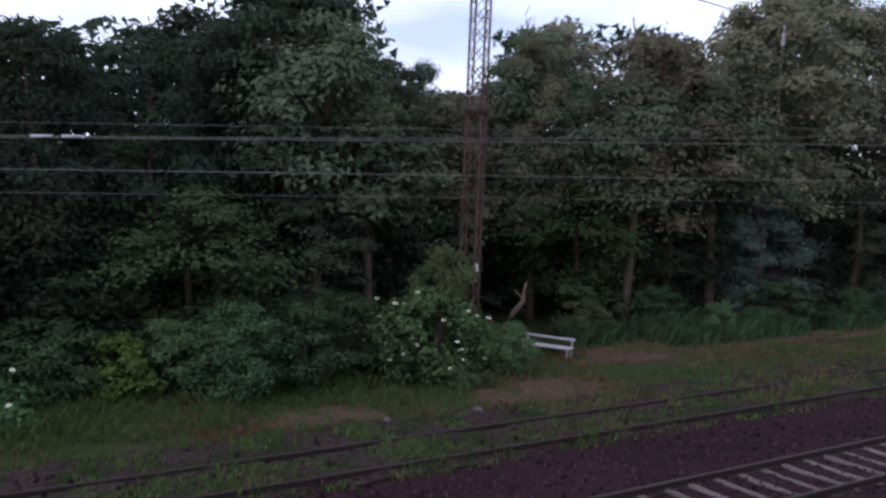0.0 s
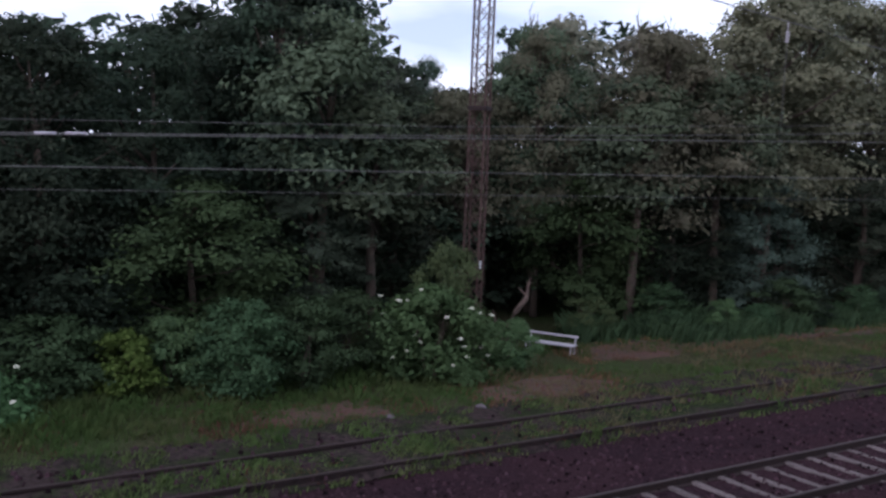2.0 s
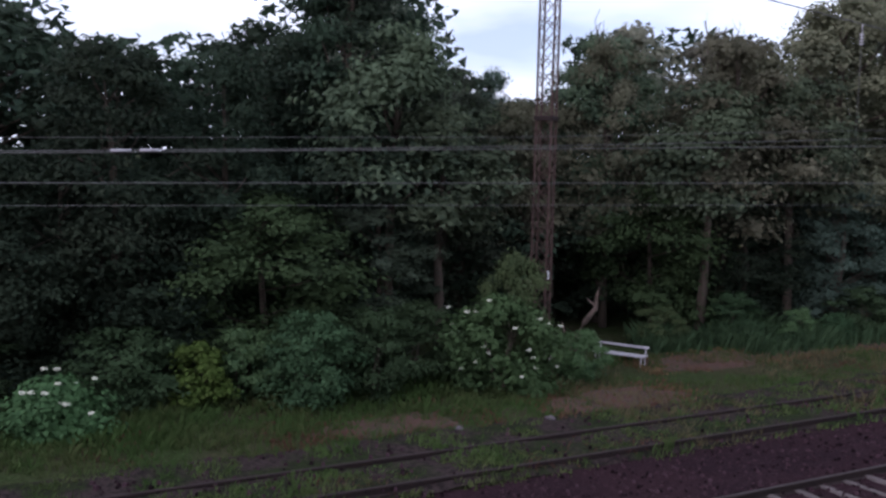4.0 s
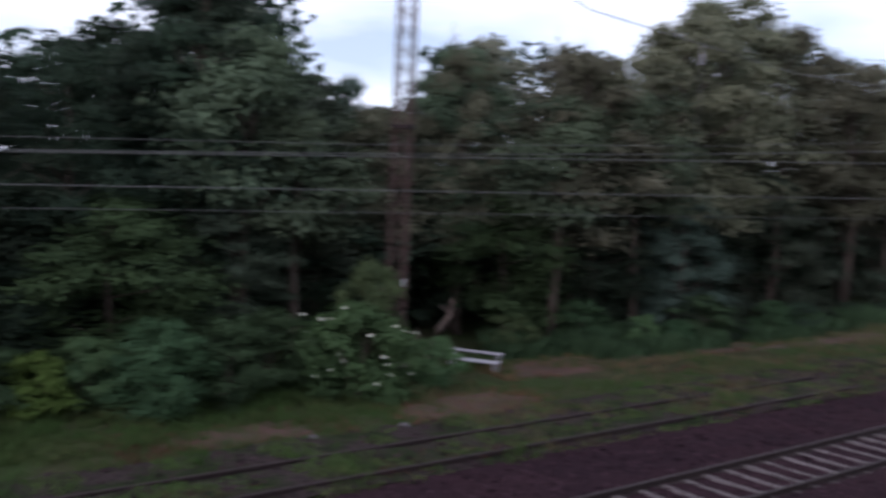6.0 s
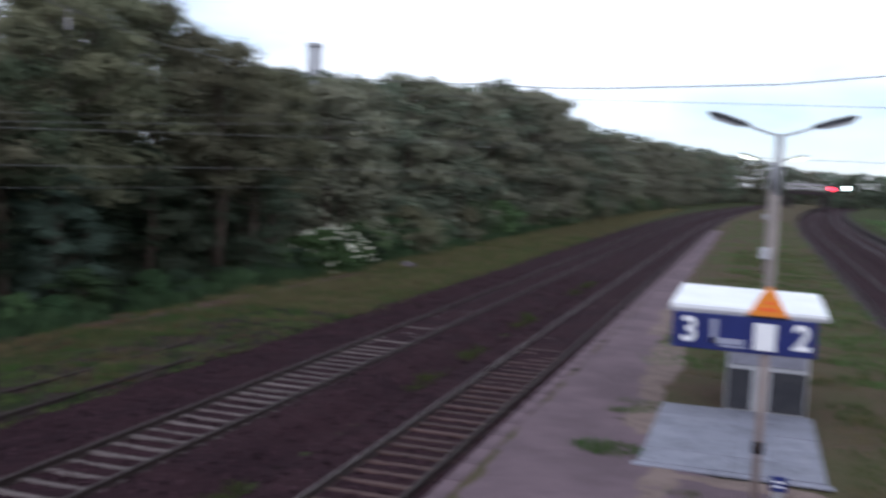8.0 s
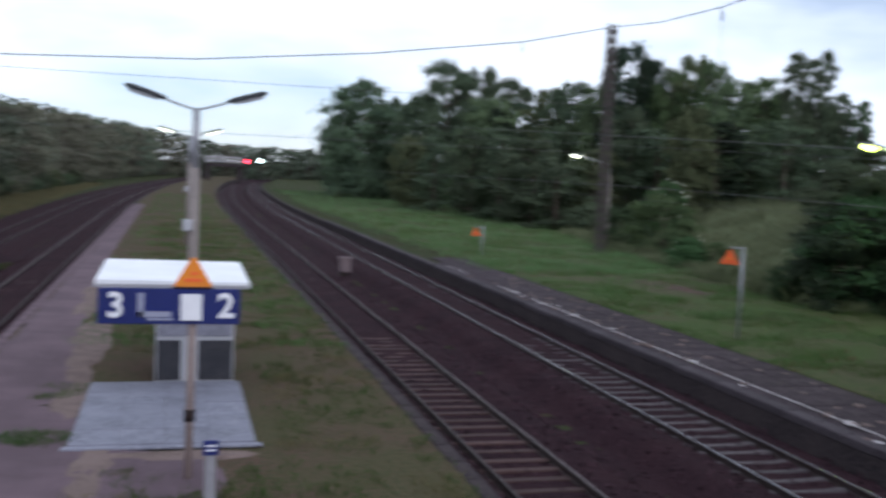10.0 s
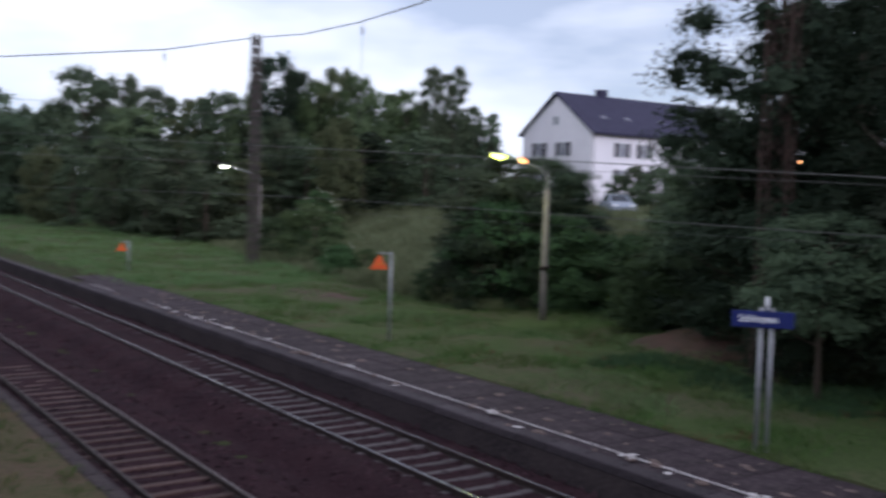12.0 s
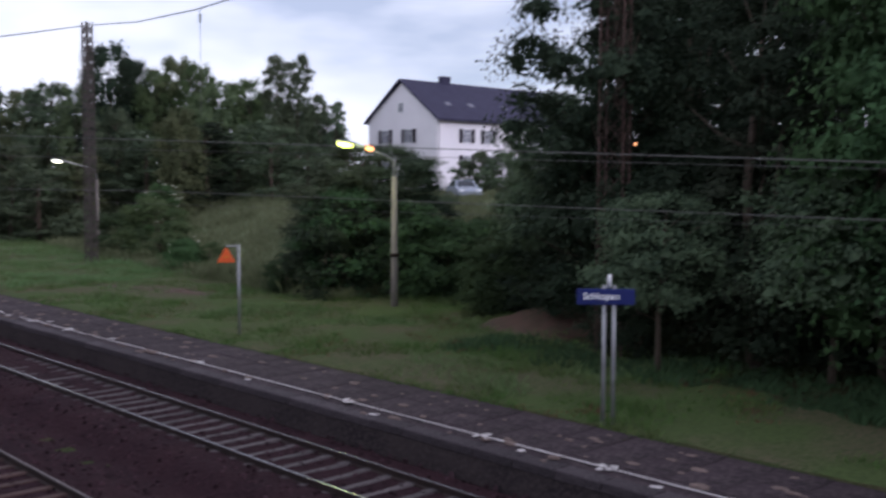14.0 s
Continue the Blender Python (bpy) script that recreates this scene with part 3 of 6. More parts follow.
SLOPE_TREES = [
    tree_proto("tree", 26, 46, 92, 0.28, LEAF_SLOPE, "green tree on the slope", "tree", 12, 7, low=0.04, clump=(0.9, 1.5)),
    tree_proto("tree", 27, 46, 92, 0.28, LEAF_DARK, "dark green rounded tree on the slope", "tree", 12, 7, low=0.04, clump=(0.9, 1.5), taper=0.5),
]
ROUND = [tree_proto("tree", 61 + k, 92, 84, 0.28, mat, label, "tree", 10, 9, low=0.06, clump=(1.0, 1.6), taper=0.36, ragged=0.25)
         for k, (mat, label) in enumerate(((LEAF_SLOPE, "green tree with a rounded crown on the slope"), (LEAF_DARK, "dark green tree with a broad rounded crown"),
                                           (LEAF_FRESH, "fresh green tree with a rounded crown on the slope"), (LEAF_SHADED, "very dark tree with a rounded crown on the slope")))]
DEEP_FAR = tree_proto("tree", 24, 46, 92, 0.28, LEAF_SHADED, "tree darkened in colour for the depth of the wood", "tree", 12, 7, low=0.04, clump=(0.9, 1.5))
FRESH_FAR = tree_proto("tree", 25, 46, 92, 0.28, LEAF_FRESH, "fresh green tree on the slope", "tree", 9, 7, low=0.04, clump=(0.9, 1.5))
SLIM = tree_proto("birch_tree", 31, 62, 90, 0.26, LEAF_DARK, "slim tall dark tree with a loose crown", "tree", 13, 4.8, low=0.35, clump=(0.8, 1.15), taper=0.38, ragged=0.15)
PINE = tree_proto("pine_tree", 32, 84, 225, 0.14, LEAF_SHADED, "tall dark pine tree with spreading branches", "tree", 15, 8, low=0.22, clump=(0.7, 1.3), ragged=0.2)
BUSHES = [
    tree_proto("bush", 41, 46, 135, 0.098, LEAF_BUSH_SHADED, "dense green bush at the wood's edge, shade in its leaf colour", "bush", 2.8, 3.2, trunk=False, low=0.05, stems=3, clump=(0.35, 0.6)),
    tree_proto("bush", 42, 46, 135, 0.098, LEAF_FRESH, "fresh green leafy bush", "bush", 2.8, 3.2, trunk=False, low=0.05, stems=3, clump=(0.35, 0.6)),
    tree_proto("bush", 43, 46, 135, 0.098, LEAF_BLUE, "blue green leafy bush", "bush", 2.8, 3.2, trunk=False, low=0.05, stems=3, clump=(0.35, 0.6)),
    tree_proto("bush", 44, 30, 110, 0.10, LEAF_YELLOW, "bright yellow green young bush", "bush", 1.5, 1.4, trunk=False, low=0.05, stems=3, clump=(0.2, 0.35)),
    tree_proto("bush", 45, 46, 135, 0.098, LEAF_OLIVE, "olive green bush with drooping shoots", "bush", 2.8, 3.2, trunk=False, low=0.05, stems=3, droop=0.2, clump=(0.35, 0.6)),
    tree_proto("bush", 46, 48, 135, 0.098, LEAF_SHADED, "bush with the trees' shade in its dark leaf colour", "bush", 2.8, 3.2, trunk=False, low=0.05, stems=3, clump=(0.35, 0.6)),
]
FAR_BUSHES = [
    tree_proto("bush", 51, 36, 64, 0.18, LEAF_DARK, "dark green bush along the line", "bush", 2.8, 3.2, trunk=False, low=0.05, stems=2, clump=(0.4, 0.7)),
    tree_proto("bush", 52, 36, 64, 0.18, LEAF_FRESH, "green bush along the line", "bush", 2.8, 3.2, trunk=False, low=0.05, stems=2, clump=(0.4, 0.7)),
    tree_proto("bush", 53, 36, 64, 0.18, LEAF_OLIVE, "olive bush along the line", "bush", 2.8, 3.2, trunk=False, low=0.05, stems=2, clump=(0.4, 0.7)),
]
SLENDER = tree_proto("young_tree", 33, 40, 150, 0.15, LEAF_DARK, "young tree with a slender bare trunk", "tree", 8.5, 4.0, low=0.52, clump=(0.6, 1.0))
OVERHANG = tree_proto("young_tree", 34, 84, 150, 0.115, LEAF_DARK, "young green tree with low spreading boughs", "tree", 6.5, 5.6, low=0.42, clump=(0.55, 0.95), taper=0.45)

# bearing from the line's direction in degrees, height of the wood's top above eye level in degrees
SKYLINE = [(-180, 7), (-90, 7.5), (-81, 8.0), (-79, 7.6), (-77.5, 6.2), (-75.5, 7.2), (-72.7, 6.3), (-71, 7.4), (-70, 10), (-62, 11.5), (-59.2, 10.5),
           (-58.3, 5.5), (-56.8, 4.0), (-55.5, 4.2), (-53.9, 6.6), (-53, 7.6), (-50, 8.2), (-48.2, 9), (-46.5, 7.6), (-43.8, 7.6), (-42, 6.6),
           (-41, 8.3), (-40, 10), (-36, 11), (-32.5, 9.2), (-30.8, 7.8), (-28.3, 6.5), (-26, 5.4), (-23.3, 5.0), (-20.8, 5.2), (-18.3, 5.6), (-16, 4.9),
           (-13.5, 5.0), (-10.5, 4.5), (-8.6, 3.0), (-5.8, 2.5), (-3, 2.0), (0, 1.5), (2.7, 1.0), (6.6, 0.85), (8.4, 1.4), (9.1, 4.2), (10.5, 4.8),
           (11.8, 4.3), (13, 3.4), (14.3, 5.8), (16.5, 6.3), (19.8, 5.4), (22, 5.3), (23.2, 5.8), (25, 7.8), (26.6, 6.7), (28.9, 7.2), (30.4, 6.1),
           (32.1, 5.8), (33.5, 6.2), (35.1, 6.2), (36.2, 4.9), (37.3, 4.6), (38.2, 2.6), (43.4, 1.8), (45.3, 2.6), (46.5, 7.7), (48, 11), (70, 12), (110, 9), (180, 8)]


def wood_height(x, y, cap=17.0, half=0.8):
    az, d = math.degrees(math.atan2(x, y)), math.hypot(x, y)
    el = min(table(SKYLINE, az + half * k / 2) for k in (-2, -1, 0, 1, 2))
    el += 0.45 * smooth01(150, 110, d) * smooth01(0, 3, abs(az + 56.8))
    return min(cap, EYE[2] + d * math.tan(radians(el)) - ground_z(x, y))


def woods():
    rnd = random.Random(5)
    random.seed(5)
    # left wood, front row and rows behind it
    y = -8.0
    while y < 330:
        near = -5 < y < 48
        step = 3.3 if y < 70 else (4.6 if y < 150 else 8)
        x = -24.8 + rnd.uniform(-2.0, 1.6) + bend(y)
        if abs(y - 18.5) < 4.5:
            x = min(x, -26.2)
        az = math.degrees(math.atan2(x, y))
        half = 5.0 if -63.5 < az < -52 else 0.8
        h = wood_height(x, y, half=half) * rnd.uniform(0.93, 1.0)
        w = max(3.6, min(7.5, h * 0.55)) * rnd.uniform(0.9, 1.15)
        # darker leaf colours further left put the wood's shade into the trees
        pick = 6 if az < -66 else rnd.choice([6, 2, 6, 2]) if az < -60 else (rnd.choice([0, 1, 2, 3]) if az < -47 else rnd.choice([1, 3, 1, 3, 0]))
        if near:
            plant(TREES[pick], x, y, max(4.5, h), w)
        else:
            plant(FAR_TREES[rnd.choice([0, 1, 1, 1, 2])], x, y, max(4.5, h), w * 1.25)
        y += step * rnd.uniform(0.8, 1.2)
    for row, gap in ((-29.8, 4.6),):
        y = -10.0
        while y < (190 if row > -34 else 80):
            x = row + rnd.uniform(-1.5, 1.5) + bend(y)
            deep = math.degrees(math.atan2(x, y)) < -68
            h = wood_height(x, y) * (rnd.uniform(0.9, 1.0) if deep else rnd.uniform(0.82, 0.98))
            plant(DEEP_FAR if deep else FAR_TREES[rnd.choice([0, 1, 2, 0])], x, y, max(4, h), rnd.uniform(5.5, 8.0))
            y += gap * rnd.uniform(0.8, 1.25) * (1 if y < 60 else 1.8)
    # undergrowth inside the wood, its shade put into a dark leaf colour
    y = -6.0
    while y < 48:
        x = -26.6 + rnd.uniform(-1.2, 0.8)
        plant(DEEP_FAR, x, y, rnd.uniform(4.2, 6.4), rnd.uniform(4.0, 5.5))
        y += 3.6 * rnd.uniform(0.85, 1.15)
    # lower trees that lean out of the left wood, mostly dark-leaved for its shade
    for x, y, h, w, k in ((-22.6, 8.2, 4.5, 4.6, 5), (-23.8, 5.6, 5.0, 4.4, 6), (-23.6, 2.0, 5.5, 4.5, 6), (-23.6, 11.4, 4.6, 3.8, 2), (-22.8, 28.4, 5.2, 3.9, 4),
                          (-24.2, 21.6, 5.0, 4.2, 5), (-24.0, 25.2, 4.6, 4.2, 6), (-23.4, 35.0, 6.0, 4.6, 2), (-22.5, 42.0, 6.0, 5.0, 2)):
        plant(TREES[k], x, y, h, w)
    plant(TREES[6], -25.6, 11.7, 12.8, 5.2)
    plant(TREES[1], -25.4, 20.6, 9.4, 3.8)
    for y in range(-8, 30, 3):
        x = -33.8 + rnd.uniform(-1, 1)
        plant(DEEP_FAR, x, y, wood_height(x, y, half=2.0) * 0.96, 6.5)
    plant(TREES[4], -50.6, 32.2, 10.6, 3.6, label="slim blue green tree standing behind the wood")
    for x, y, h in ((-22.9, 22.4, 8.0), (-23.6, 11.8, 9.0), (-23.4, 13.4, 7.0), (-23.0, 26.5, 8.5)):
        plant(SLENDER, x, y, h, 4.0)
    # undergrowth along the left wood, shade put into its darker leaf colours
    for x, y, h, w, k in ((-22.1, 4.6, 1.65, 3.2, 0), (-22.3, 1.2, 1.8, 2.8, 0), (-20.3, 8.3, 2.05, 2.5, 0), (-20.2, 9.9, 2.05, 2.4, 0), (-20.8, 11.3, 2.0, 2.4, 0),
                          (-21.4, 7.2, 1.6, 2.2, 1), (-19.7, 15.3, 1.25, 1.8, 1), (-22.6, 20.5, 1.2, 2.0, 1), (-22.3, 23.2, 1.5, 2.2, 0),
                          (-21.7, -2.0, 2.2, 2.6, 1), (-21.0, 6.05, 1.4, 1.35, 3), (-20.9, 14.1, 3.1, 2.1, 1)):
        plant(BUSHES[k], x, y, h, w)
    y = 25.0
    while y < 200:
        x = -21.6 + rnd.uniform(-0.7, 0.7) + bend(y)
        hh = rnd.uniform(0.8, 1.7) if y < 46 else rnd.uniform(1.5, 3.2)
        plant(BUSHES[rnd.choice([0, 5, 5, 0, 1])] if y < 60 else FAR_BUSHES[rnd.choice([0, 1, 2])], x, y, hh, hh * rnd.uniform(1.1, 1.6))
        y += (1.5 if y < 60 else 4.5) * rnd.uniform(0.8, 1.2)
    # near right hand wood, carried on out of view so that it shades the lawn
    y = -16.0
    while y < 27:
        for k, off in enumerate((2.5, 8.0, 14.0)):
            x = right_edge(y) + off + rnd.uniform(-1, 1)
            az, d = math.degrees(math.atan2(x, y)), math.hypot(x, y)
            h = wood_height(x, y, 18) * rnd.uniform(0.95, 1.05)
            w = max(5.5, h * 0.5)
            if az - math.degrees(math.atan2(w / 2, d)) < 47.6:
                continue
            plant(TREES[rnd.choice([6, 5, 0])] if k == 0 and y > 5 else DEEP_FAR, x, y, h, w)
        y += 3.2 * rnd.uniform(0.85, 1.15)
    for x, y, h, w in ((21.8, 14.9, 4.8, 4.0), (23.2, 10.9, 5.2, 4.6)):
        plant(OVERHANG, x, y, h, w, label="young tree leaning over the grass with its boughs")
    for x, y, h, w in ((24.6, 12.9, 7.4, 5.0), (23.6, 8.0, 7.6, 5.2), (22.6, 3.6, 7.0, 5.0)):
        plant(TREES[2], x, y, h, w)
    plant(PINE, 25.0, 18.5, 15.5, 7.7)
    # very dark bushes carry the shade under the trees in their colour
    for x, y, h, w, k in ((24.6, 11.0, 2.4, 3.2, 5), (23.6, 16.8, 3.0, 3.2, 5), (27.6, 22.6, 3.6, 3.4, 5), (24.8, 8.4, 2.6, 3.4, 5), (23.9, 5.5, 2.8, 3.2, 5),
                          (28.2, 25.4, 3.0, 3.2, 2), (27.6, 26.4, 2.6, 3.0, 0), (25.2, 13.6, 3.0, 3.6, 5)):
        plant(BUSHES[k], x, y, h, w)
    for az, d, h, w, k in ((50.0, 36, 8.0, 5.0, 0), (48.4, 38, 5.4, 3.4, 0), (51.8, 33, 6.8, 4.6, 6)):
        plant(TREES[k], d * math.sin(radians(az)), d * math.cos(radians(az)), h, w)
    for az, d, el, w in ((44.6, 80, 1.4, 2.2), (45.5, 78, 1.9, 3.0), (46.8, 77, 1.9, 3.6), (48.4, 78, 2.2, 4.0)):
        x, yy = d * math.sin(radians(az)), d * math.cos(radians(az))
        plant(FAR_BUSHES[0], x, yy, EYE[2] + d * math.tan(radians(el)) - ground_z(x, yy), w, label="dark hedge bush before the white house")
    # tall bushes round the lamp on the side platform
    for az, d, h, w, k in ((36.8, 48, 5.8, 5.2, 0), (38.4, 47, 6.9, 6.0, 0), (40.2, 48, 6.9, 6.0, 0), (41.6, 47, 6.2, 4.4, 6), (43.6, 44, 3.4, 4.2, 0),
                           (45.6, 42, 3.5, 4.6, 0), (47.2, 38, 3.2, 3.8, 0), (34.6, 46, 1.8, 2.6, 0), (36.9, 44.5, 4.4, 4.6, 5), (38.0, 44.5, 4.8, 5.0, 0),
                           (40.0, 45.0, 4.8, 5.0, 5), (41.8, 44.5, 4.2, 4.4, 0), (27.4, 68, 4.2, 5.0, 1), (25.2, 74, 3.0, 4.5, 0), (30.2, 60, 1.6, 2.4, 1)):
        x, yy = d * math.sin(radians(az)), d * math.cos(radians(az))
        if h > 5:
            plant(TREES[k], x, yy, h, w)
        else:
            plant(BUSHES[k], x, yy, h, w)
    # bushes along the foot of the right hand slope
    y = 78.0
    while y < 300:
        x = right_edge(y) + 1 + rnd.uniform(-1.5, 2.5) + bend(y)
        h = rnd.uniform(2.4, 4.6)
        plant(FAR_BUSHES[rnd.choice([0, 1, 0])], x, y, h, h * rnd.uniform(1.2, 1.7))
        y += rnd.uniform(3.5, 6.5) * (1 if y < 150 else 1.8)
    # trees on the right hand slope: bearing, distance, height of the top in degrees, width in degrees
    green, dark, fresh, deep = ROUND
    for az, d, el, wd, proto in (
            (10.2, 165, 5.0, 3.0, dark), (9.1, 172, 3.7, 1.5, dark), (11.5, 166, 4.1, 1.7, dark), (13.4, 152, 4.3, 1.9, dark), (14.9, 150, 6.2, 2.9, dark),
            (16.7, 152, 6.0, 2.2, dark), (18.6, 146, 5.4, 2.3, dark), (17.5, 138, 4.3, 2.8, green), (20.8, 126, 5.0, 1.9, green), (22.0, 122, 5.4, 2.4, dark),
            (23.4, 119, 5.3, 1.9, green), (25.1, 116, 7.6, 2.5, deep), (26.1, 114, 6.9, 1.7, deep), (27.6, 112, 6.3, 1.7, fresh), (28.6, 113, 7.0, 2.1, green),
            (29.7, 111, 6.7, 1.6, fresh), (30.9, 108, 5.7, 2.2, green), (32.4, 109, 5.9, 2.0, fresh), (33.6, 112, 5.0, 2.2, dark), (35.6, 110, 4.4, 2.4, dark),
            (36.9, 104, 3.2, 1.8, dark)):
        x, yy = d * math.sin(radians(az)), d * math.cos(radians(az))
        plant(proto, x, yy, EYE[2] + d * math.tan(radians(el)) - ground_z(x, yy), d * math.tan(radians(wd)) * 1.65)
    # lower trees before them
    for lo, hi, step, dist, part_of in ((13.0, 36.6, 1.75, 96, (0.45, 0.72)), (9.0, 36.0, 1.7, 126, (0.62, 0.78))):
        az = lo
        while az < hi:
            d = dist * rnd.uniform(0.95, 1.05) * (1.0 + 0.5 * smooth01(21, 9, az))
            x, yy = d * math.sin(radians(az)), d * math.cos(radians(az))
            w = rnd.uniform(5.0, 8.0)
            h = wood_height(x, yy, 19, 1.5) * rnd.uniform(*part_of)
            if h > 2.2:
                plant(rnd.choice([dark, dark, DEEP_FAR, green, SLOPE_TREES[0], SLOPE_TREES[1]]), x, yy, h, min(w, max(4.5, h * 1.0)))
            az += step * rnd.uniform(0.75, 1.25)
    for az, d, el, w in ((34.0, 98, 7.3, 2.9), (35.2, 99, 7.4, 2.7), (36.3, 100, 5.2, 2.2), (37.3, 100, 4.8, 2.0)):
        x, yy = d * math.sin(radians(az)), d * math.cos(radians(az))
        plant(SLIM, x, yy, EYE[2] + d * math.tan(radians(el)) - ground_z(x, yy), w)
    # wood that closes the line in the distance
    for az in range(-8, 14):
        for d in (340,):
            a = az + rnd.uniform(-0.4, 0.4)
            x, yy = d * math.sin(radians(a)), d * math.cos(radians(a))
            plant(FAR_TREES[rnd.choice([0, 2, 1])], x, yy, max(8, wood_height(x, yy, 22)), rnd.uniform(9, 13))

    # kinds not met yet stand in the left wood
    spare = TREES + FAR_TREES + SLOPE_TREES + ROUND + BUSHES + FAR_BUSHES + [DEEP_FAR, FRESH_FAR, SLIM, PINE, SLENDER, OVERHANG]
    for k, proto in enumerate(p for p in spare if p["used"] == 0):
        plant(proto, -31.0, 12.0 + 6 * k, proto["size"][0] * 0.8, proto["size"][1])


woods()


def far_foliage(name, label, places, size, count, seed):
    """Leaf masses of the wood far behind, past counting, with the shade in their leaf colour."""
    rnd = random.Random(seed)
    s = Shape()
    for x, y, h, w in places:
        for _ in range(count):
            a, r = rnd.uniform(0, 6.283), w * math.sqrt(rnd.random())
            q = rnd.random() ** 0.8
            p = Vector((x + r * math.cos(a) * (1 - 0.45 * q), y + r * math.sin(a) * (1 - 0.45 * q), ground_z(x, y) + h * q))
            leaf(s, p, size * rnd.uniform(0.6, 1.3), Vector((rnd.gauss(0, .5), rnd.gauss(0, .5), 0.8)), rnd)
    tagged(part(name, s, LEAF_SHADED), label, "woodland", kind="stuff")


def backdrop_woods():
    rnd = random.Random(77)
    left = []
    y = -20.0
    while y < 130:
        x = -38 + rnd.uniform(-2, 2)
        left.append((x, y, wood_height(x, y, 15, 2.0) * rnd.uniform(0.86, 0.97), 4.5))
        y += 4.0
    far_foliage("wood_depth", "depth of the wood behind the first trees, shade in its colour", left, 0.5, 900, 1)
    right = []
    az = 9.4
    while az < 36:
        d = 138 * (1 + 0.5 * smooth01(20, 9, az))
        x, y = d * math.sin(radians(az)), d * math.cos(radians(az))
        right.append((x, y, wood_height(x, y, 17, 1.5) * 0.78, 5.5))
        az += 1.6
    far_foliage("slope_wood", "depth of the wood on the slope, shade in its colour", right, 0.8, 450, 2)
    end = []
    for k in range(-20, 36):
        a = k * 0.5
        x, y = 352 * math.sin(radians(a)), 352 * math.cos(radians(a))
        end.append((x, y, max(7.0, wood_height(x, y, 24, 0.6)), 4.0))
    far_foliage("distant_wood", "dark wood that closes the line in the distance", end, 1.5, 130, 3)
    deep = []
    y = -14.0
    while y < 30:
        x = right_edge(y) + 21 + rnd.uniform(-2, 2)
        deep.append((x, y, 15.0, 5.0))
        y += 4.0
    far_foliage("wood_shade", "depth of the wood beside the side platform, shade in its colour", [p for p in deep if math.degrees(math.atan2(p[0], p[1])) > 55], 0.8, 420, 4)


backdrop_woods()


# ---- signs, shelter and lamps on the island platform ----
def triangle(width, height):
    w = width / 2
    return [(-w, 0.0), (-w + 0.02, -0.02), (w - 0.02, -0.02), (w, 0.0), (0.03, height), (-0.03, height)]


def platform_sign():
    th = thing("platform_sign", "blue platform number board on a brown post with an orange triangle", "sign", at=(0.28, 15.5, PLAT))
    part("post", Shape().tube([(0, 0, -0.3), (0, 0, 3.15)], 0.06, 12), POST_WOOD, th, smooth=True)
    part("collar", Shape().tube([(0, 0, 0.92), (0, 0, 1.1)], 0.085, 12), RUST, th, smooth=True)
    board = part("board", Shape().box((-0.33, -0.10, 2.70), (2.06, 0.05, 0.54), bevel=0.012), BLUE, th, "blue enamelled board")
    lettering("3", 0.52, "figure", WHITE, board, (-1.11, -0.135, 2.70))
    lettering("2", 0.52, "figure", WHITE, board, (0.49, -0.135, 2.70))
    pic = Shape().box((-0.75, -0.133, 2.72), (0.09, 0.012, 0.36)).box((-0.55, -0.133, 2.58), (0.48, 0.012, 0.085))
    pic.box((-0.47, -0.133, 2.505), (0.38, 0.012, 0.03))
    part("pictogram", pic, GREYBAR, board, "pale grey pictogram bars")
    part("white_panel", Shape().box((-0.02, -0.145, 2.69), (0.31, 0.03, 0.40), bevel=0.008), WHITE, th, "small white notice panel")
    tri = part("warning_triangle", Shape().prism(triangle(0.58, 0.44), -0.11, -0.085).add([], []), ORANGE, th, "orange reflective triangle")
    tri.data.transform(pose(0, 0, 3.0))
    mark = Shape().box((0, -0.117, 3.10), (0.26, 0.01, 0.05)).box((0.02, -0.117, 3.2), (0.12, 0.01, 0.04))
    part("mark", mark, REDORANGE, tri)
    part("bracket", Shape().box((0, -0.12, 2.985), (0.6, 0.04, 0.03), bevel=0.006), RUST, th)


platform_sign()


def shelter():
    th = thing("platform_shelter", "small grey platform shelter with a white sheet roof", "shelter", at=(0.45, 22.3, PLAT))
    roof = Shape().prism([(-2.05, 2.24), (1.14, 2.24), (1.14, 2.31), (-2.05, 2.33)], -0.35, 3.4)
    roof = part("roof", roof, ROOF_WHITE, th, "white sheet roof")
    roof.data.transform(pose(0, 0, 0, 1.2, 0, 0))
    part("fascia", Shape().box((-0.45, -0.37, 2.22), (3.24, 0.04, 0.12), bevel=0.01), PANEL_GREY, th)
    cab = part("cabinet", Shape().box((0.03, 1.0, 1.06), (1.68, 1.9, 2.12), bevel=0.03), PANEL_GREY, th, "pale grey metal cabinet")
    part("screen", Shape().box((0.47, 0.04, 0.52), (0.73, 0.03, 0.88), bevel=0.01), DARK_FACE, cab, "dark glazed panel")
    part("screen", Shape().box((-0.52, 0.04, 0.52), (0.50, 0.03, 0.88), bevel=0.01), DARK_FACE, cab, "dark glazed panel")
    part("poster", Shape().box((0.47, 0.018, 0.56), (0.34, 0.012, 0.4)), DARK_FACE, cab, "faded grey notice behind glass")
    part("band", Shape().box((0.03, 0.04, 1.30), (1.58, 0.03, 0.5), bevel=0.01), PAD, cab)
    for x in (1.0,):
        part("post", Shape().box((x, 3.1, 1.1), (0.08, 0.08, 2.25), bevel=0.01), GALV, th)
    


shelter()


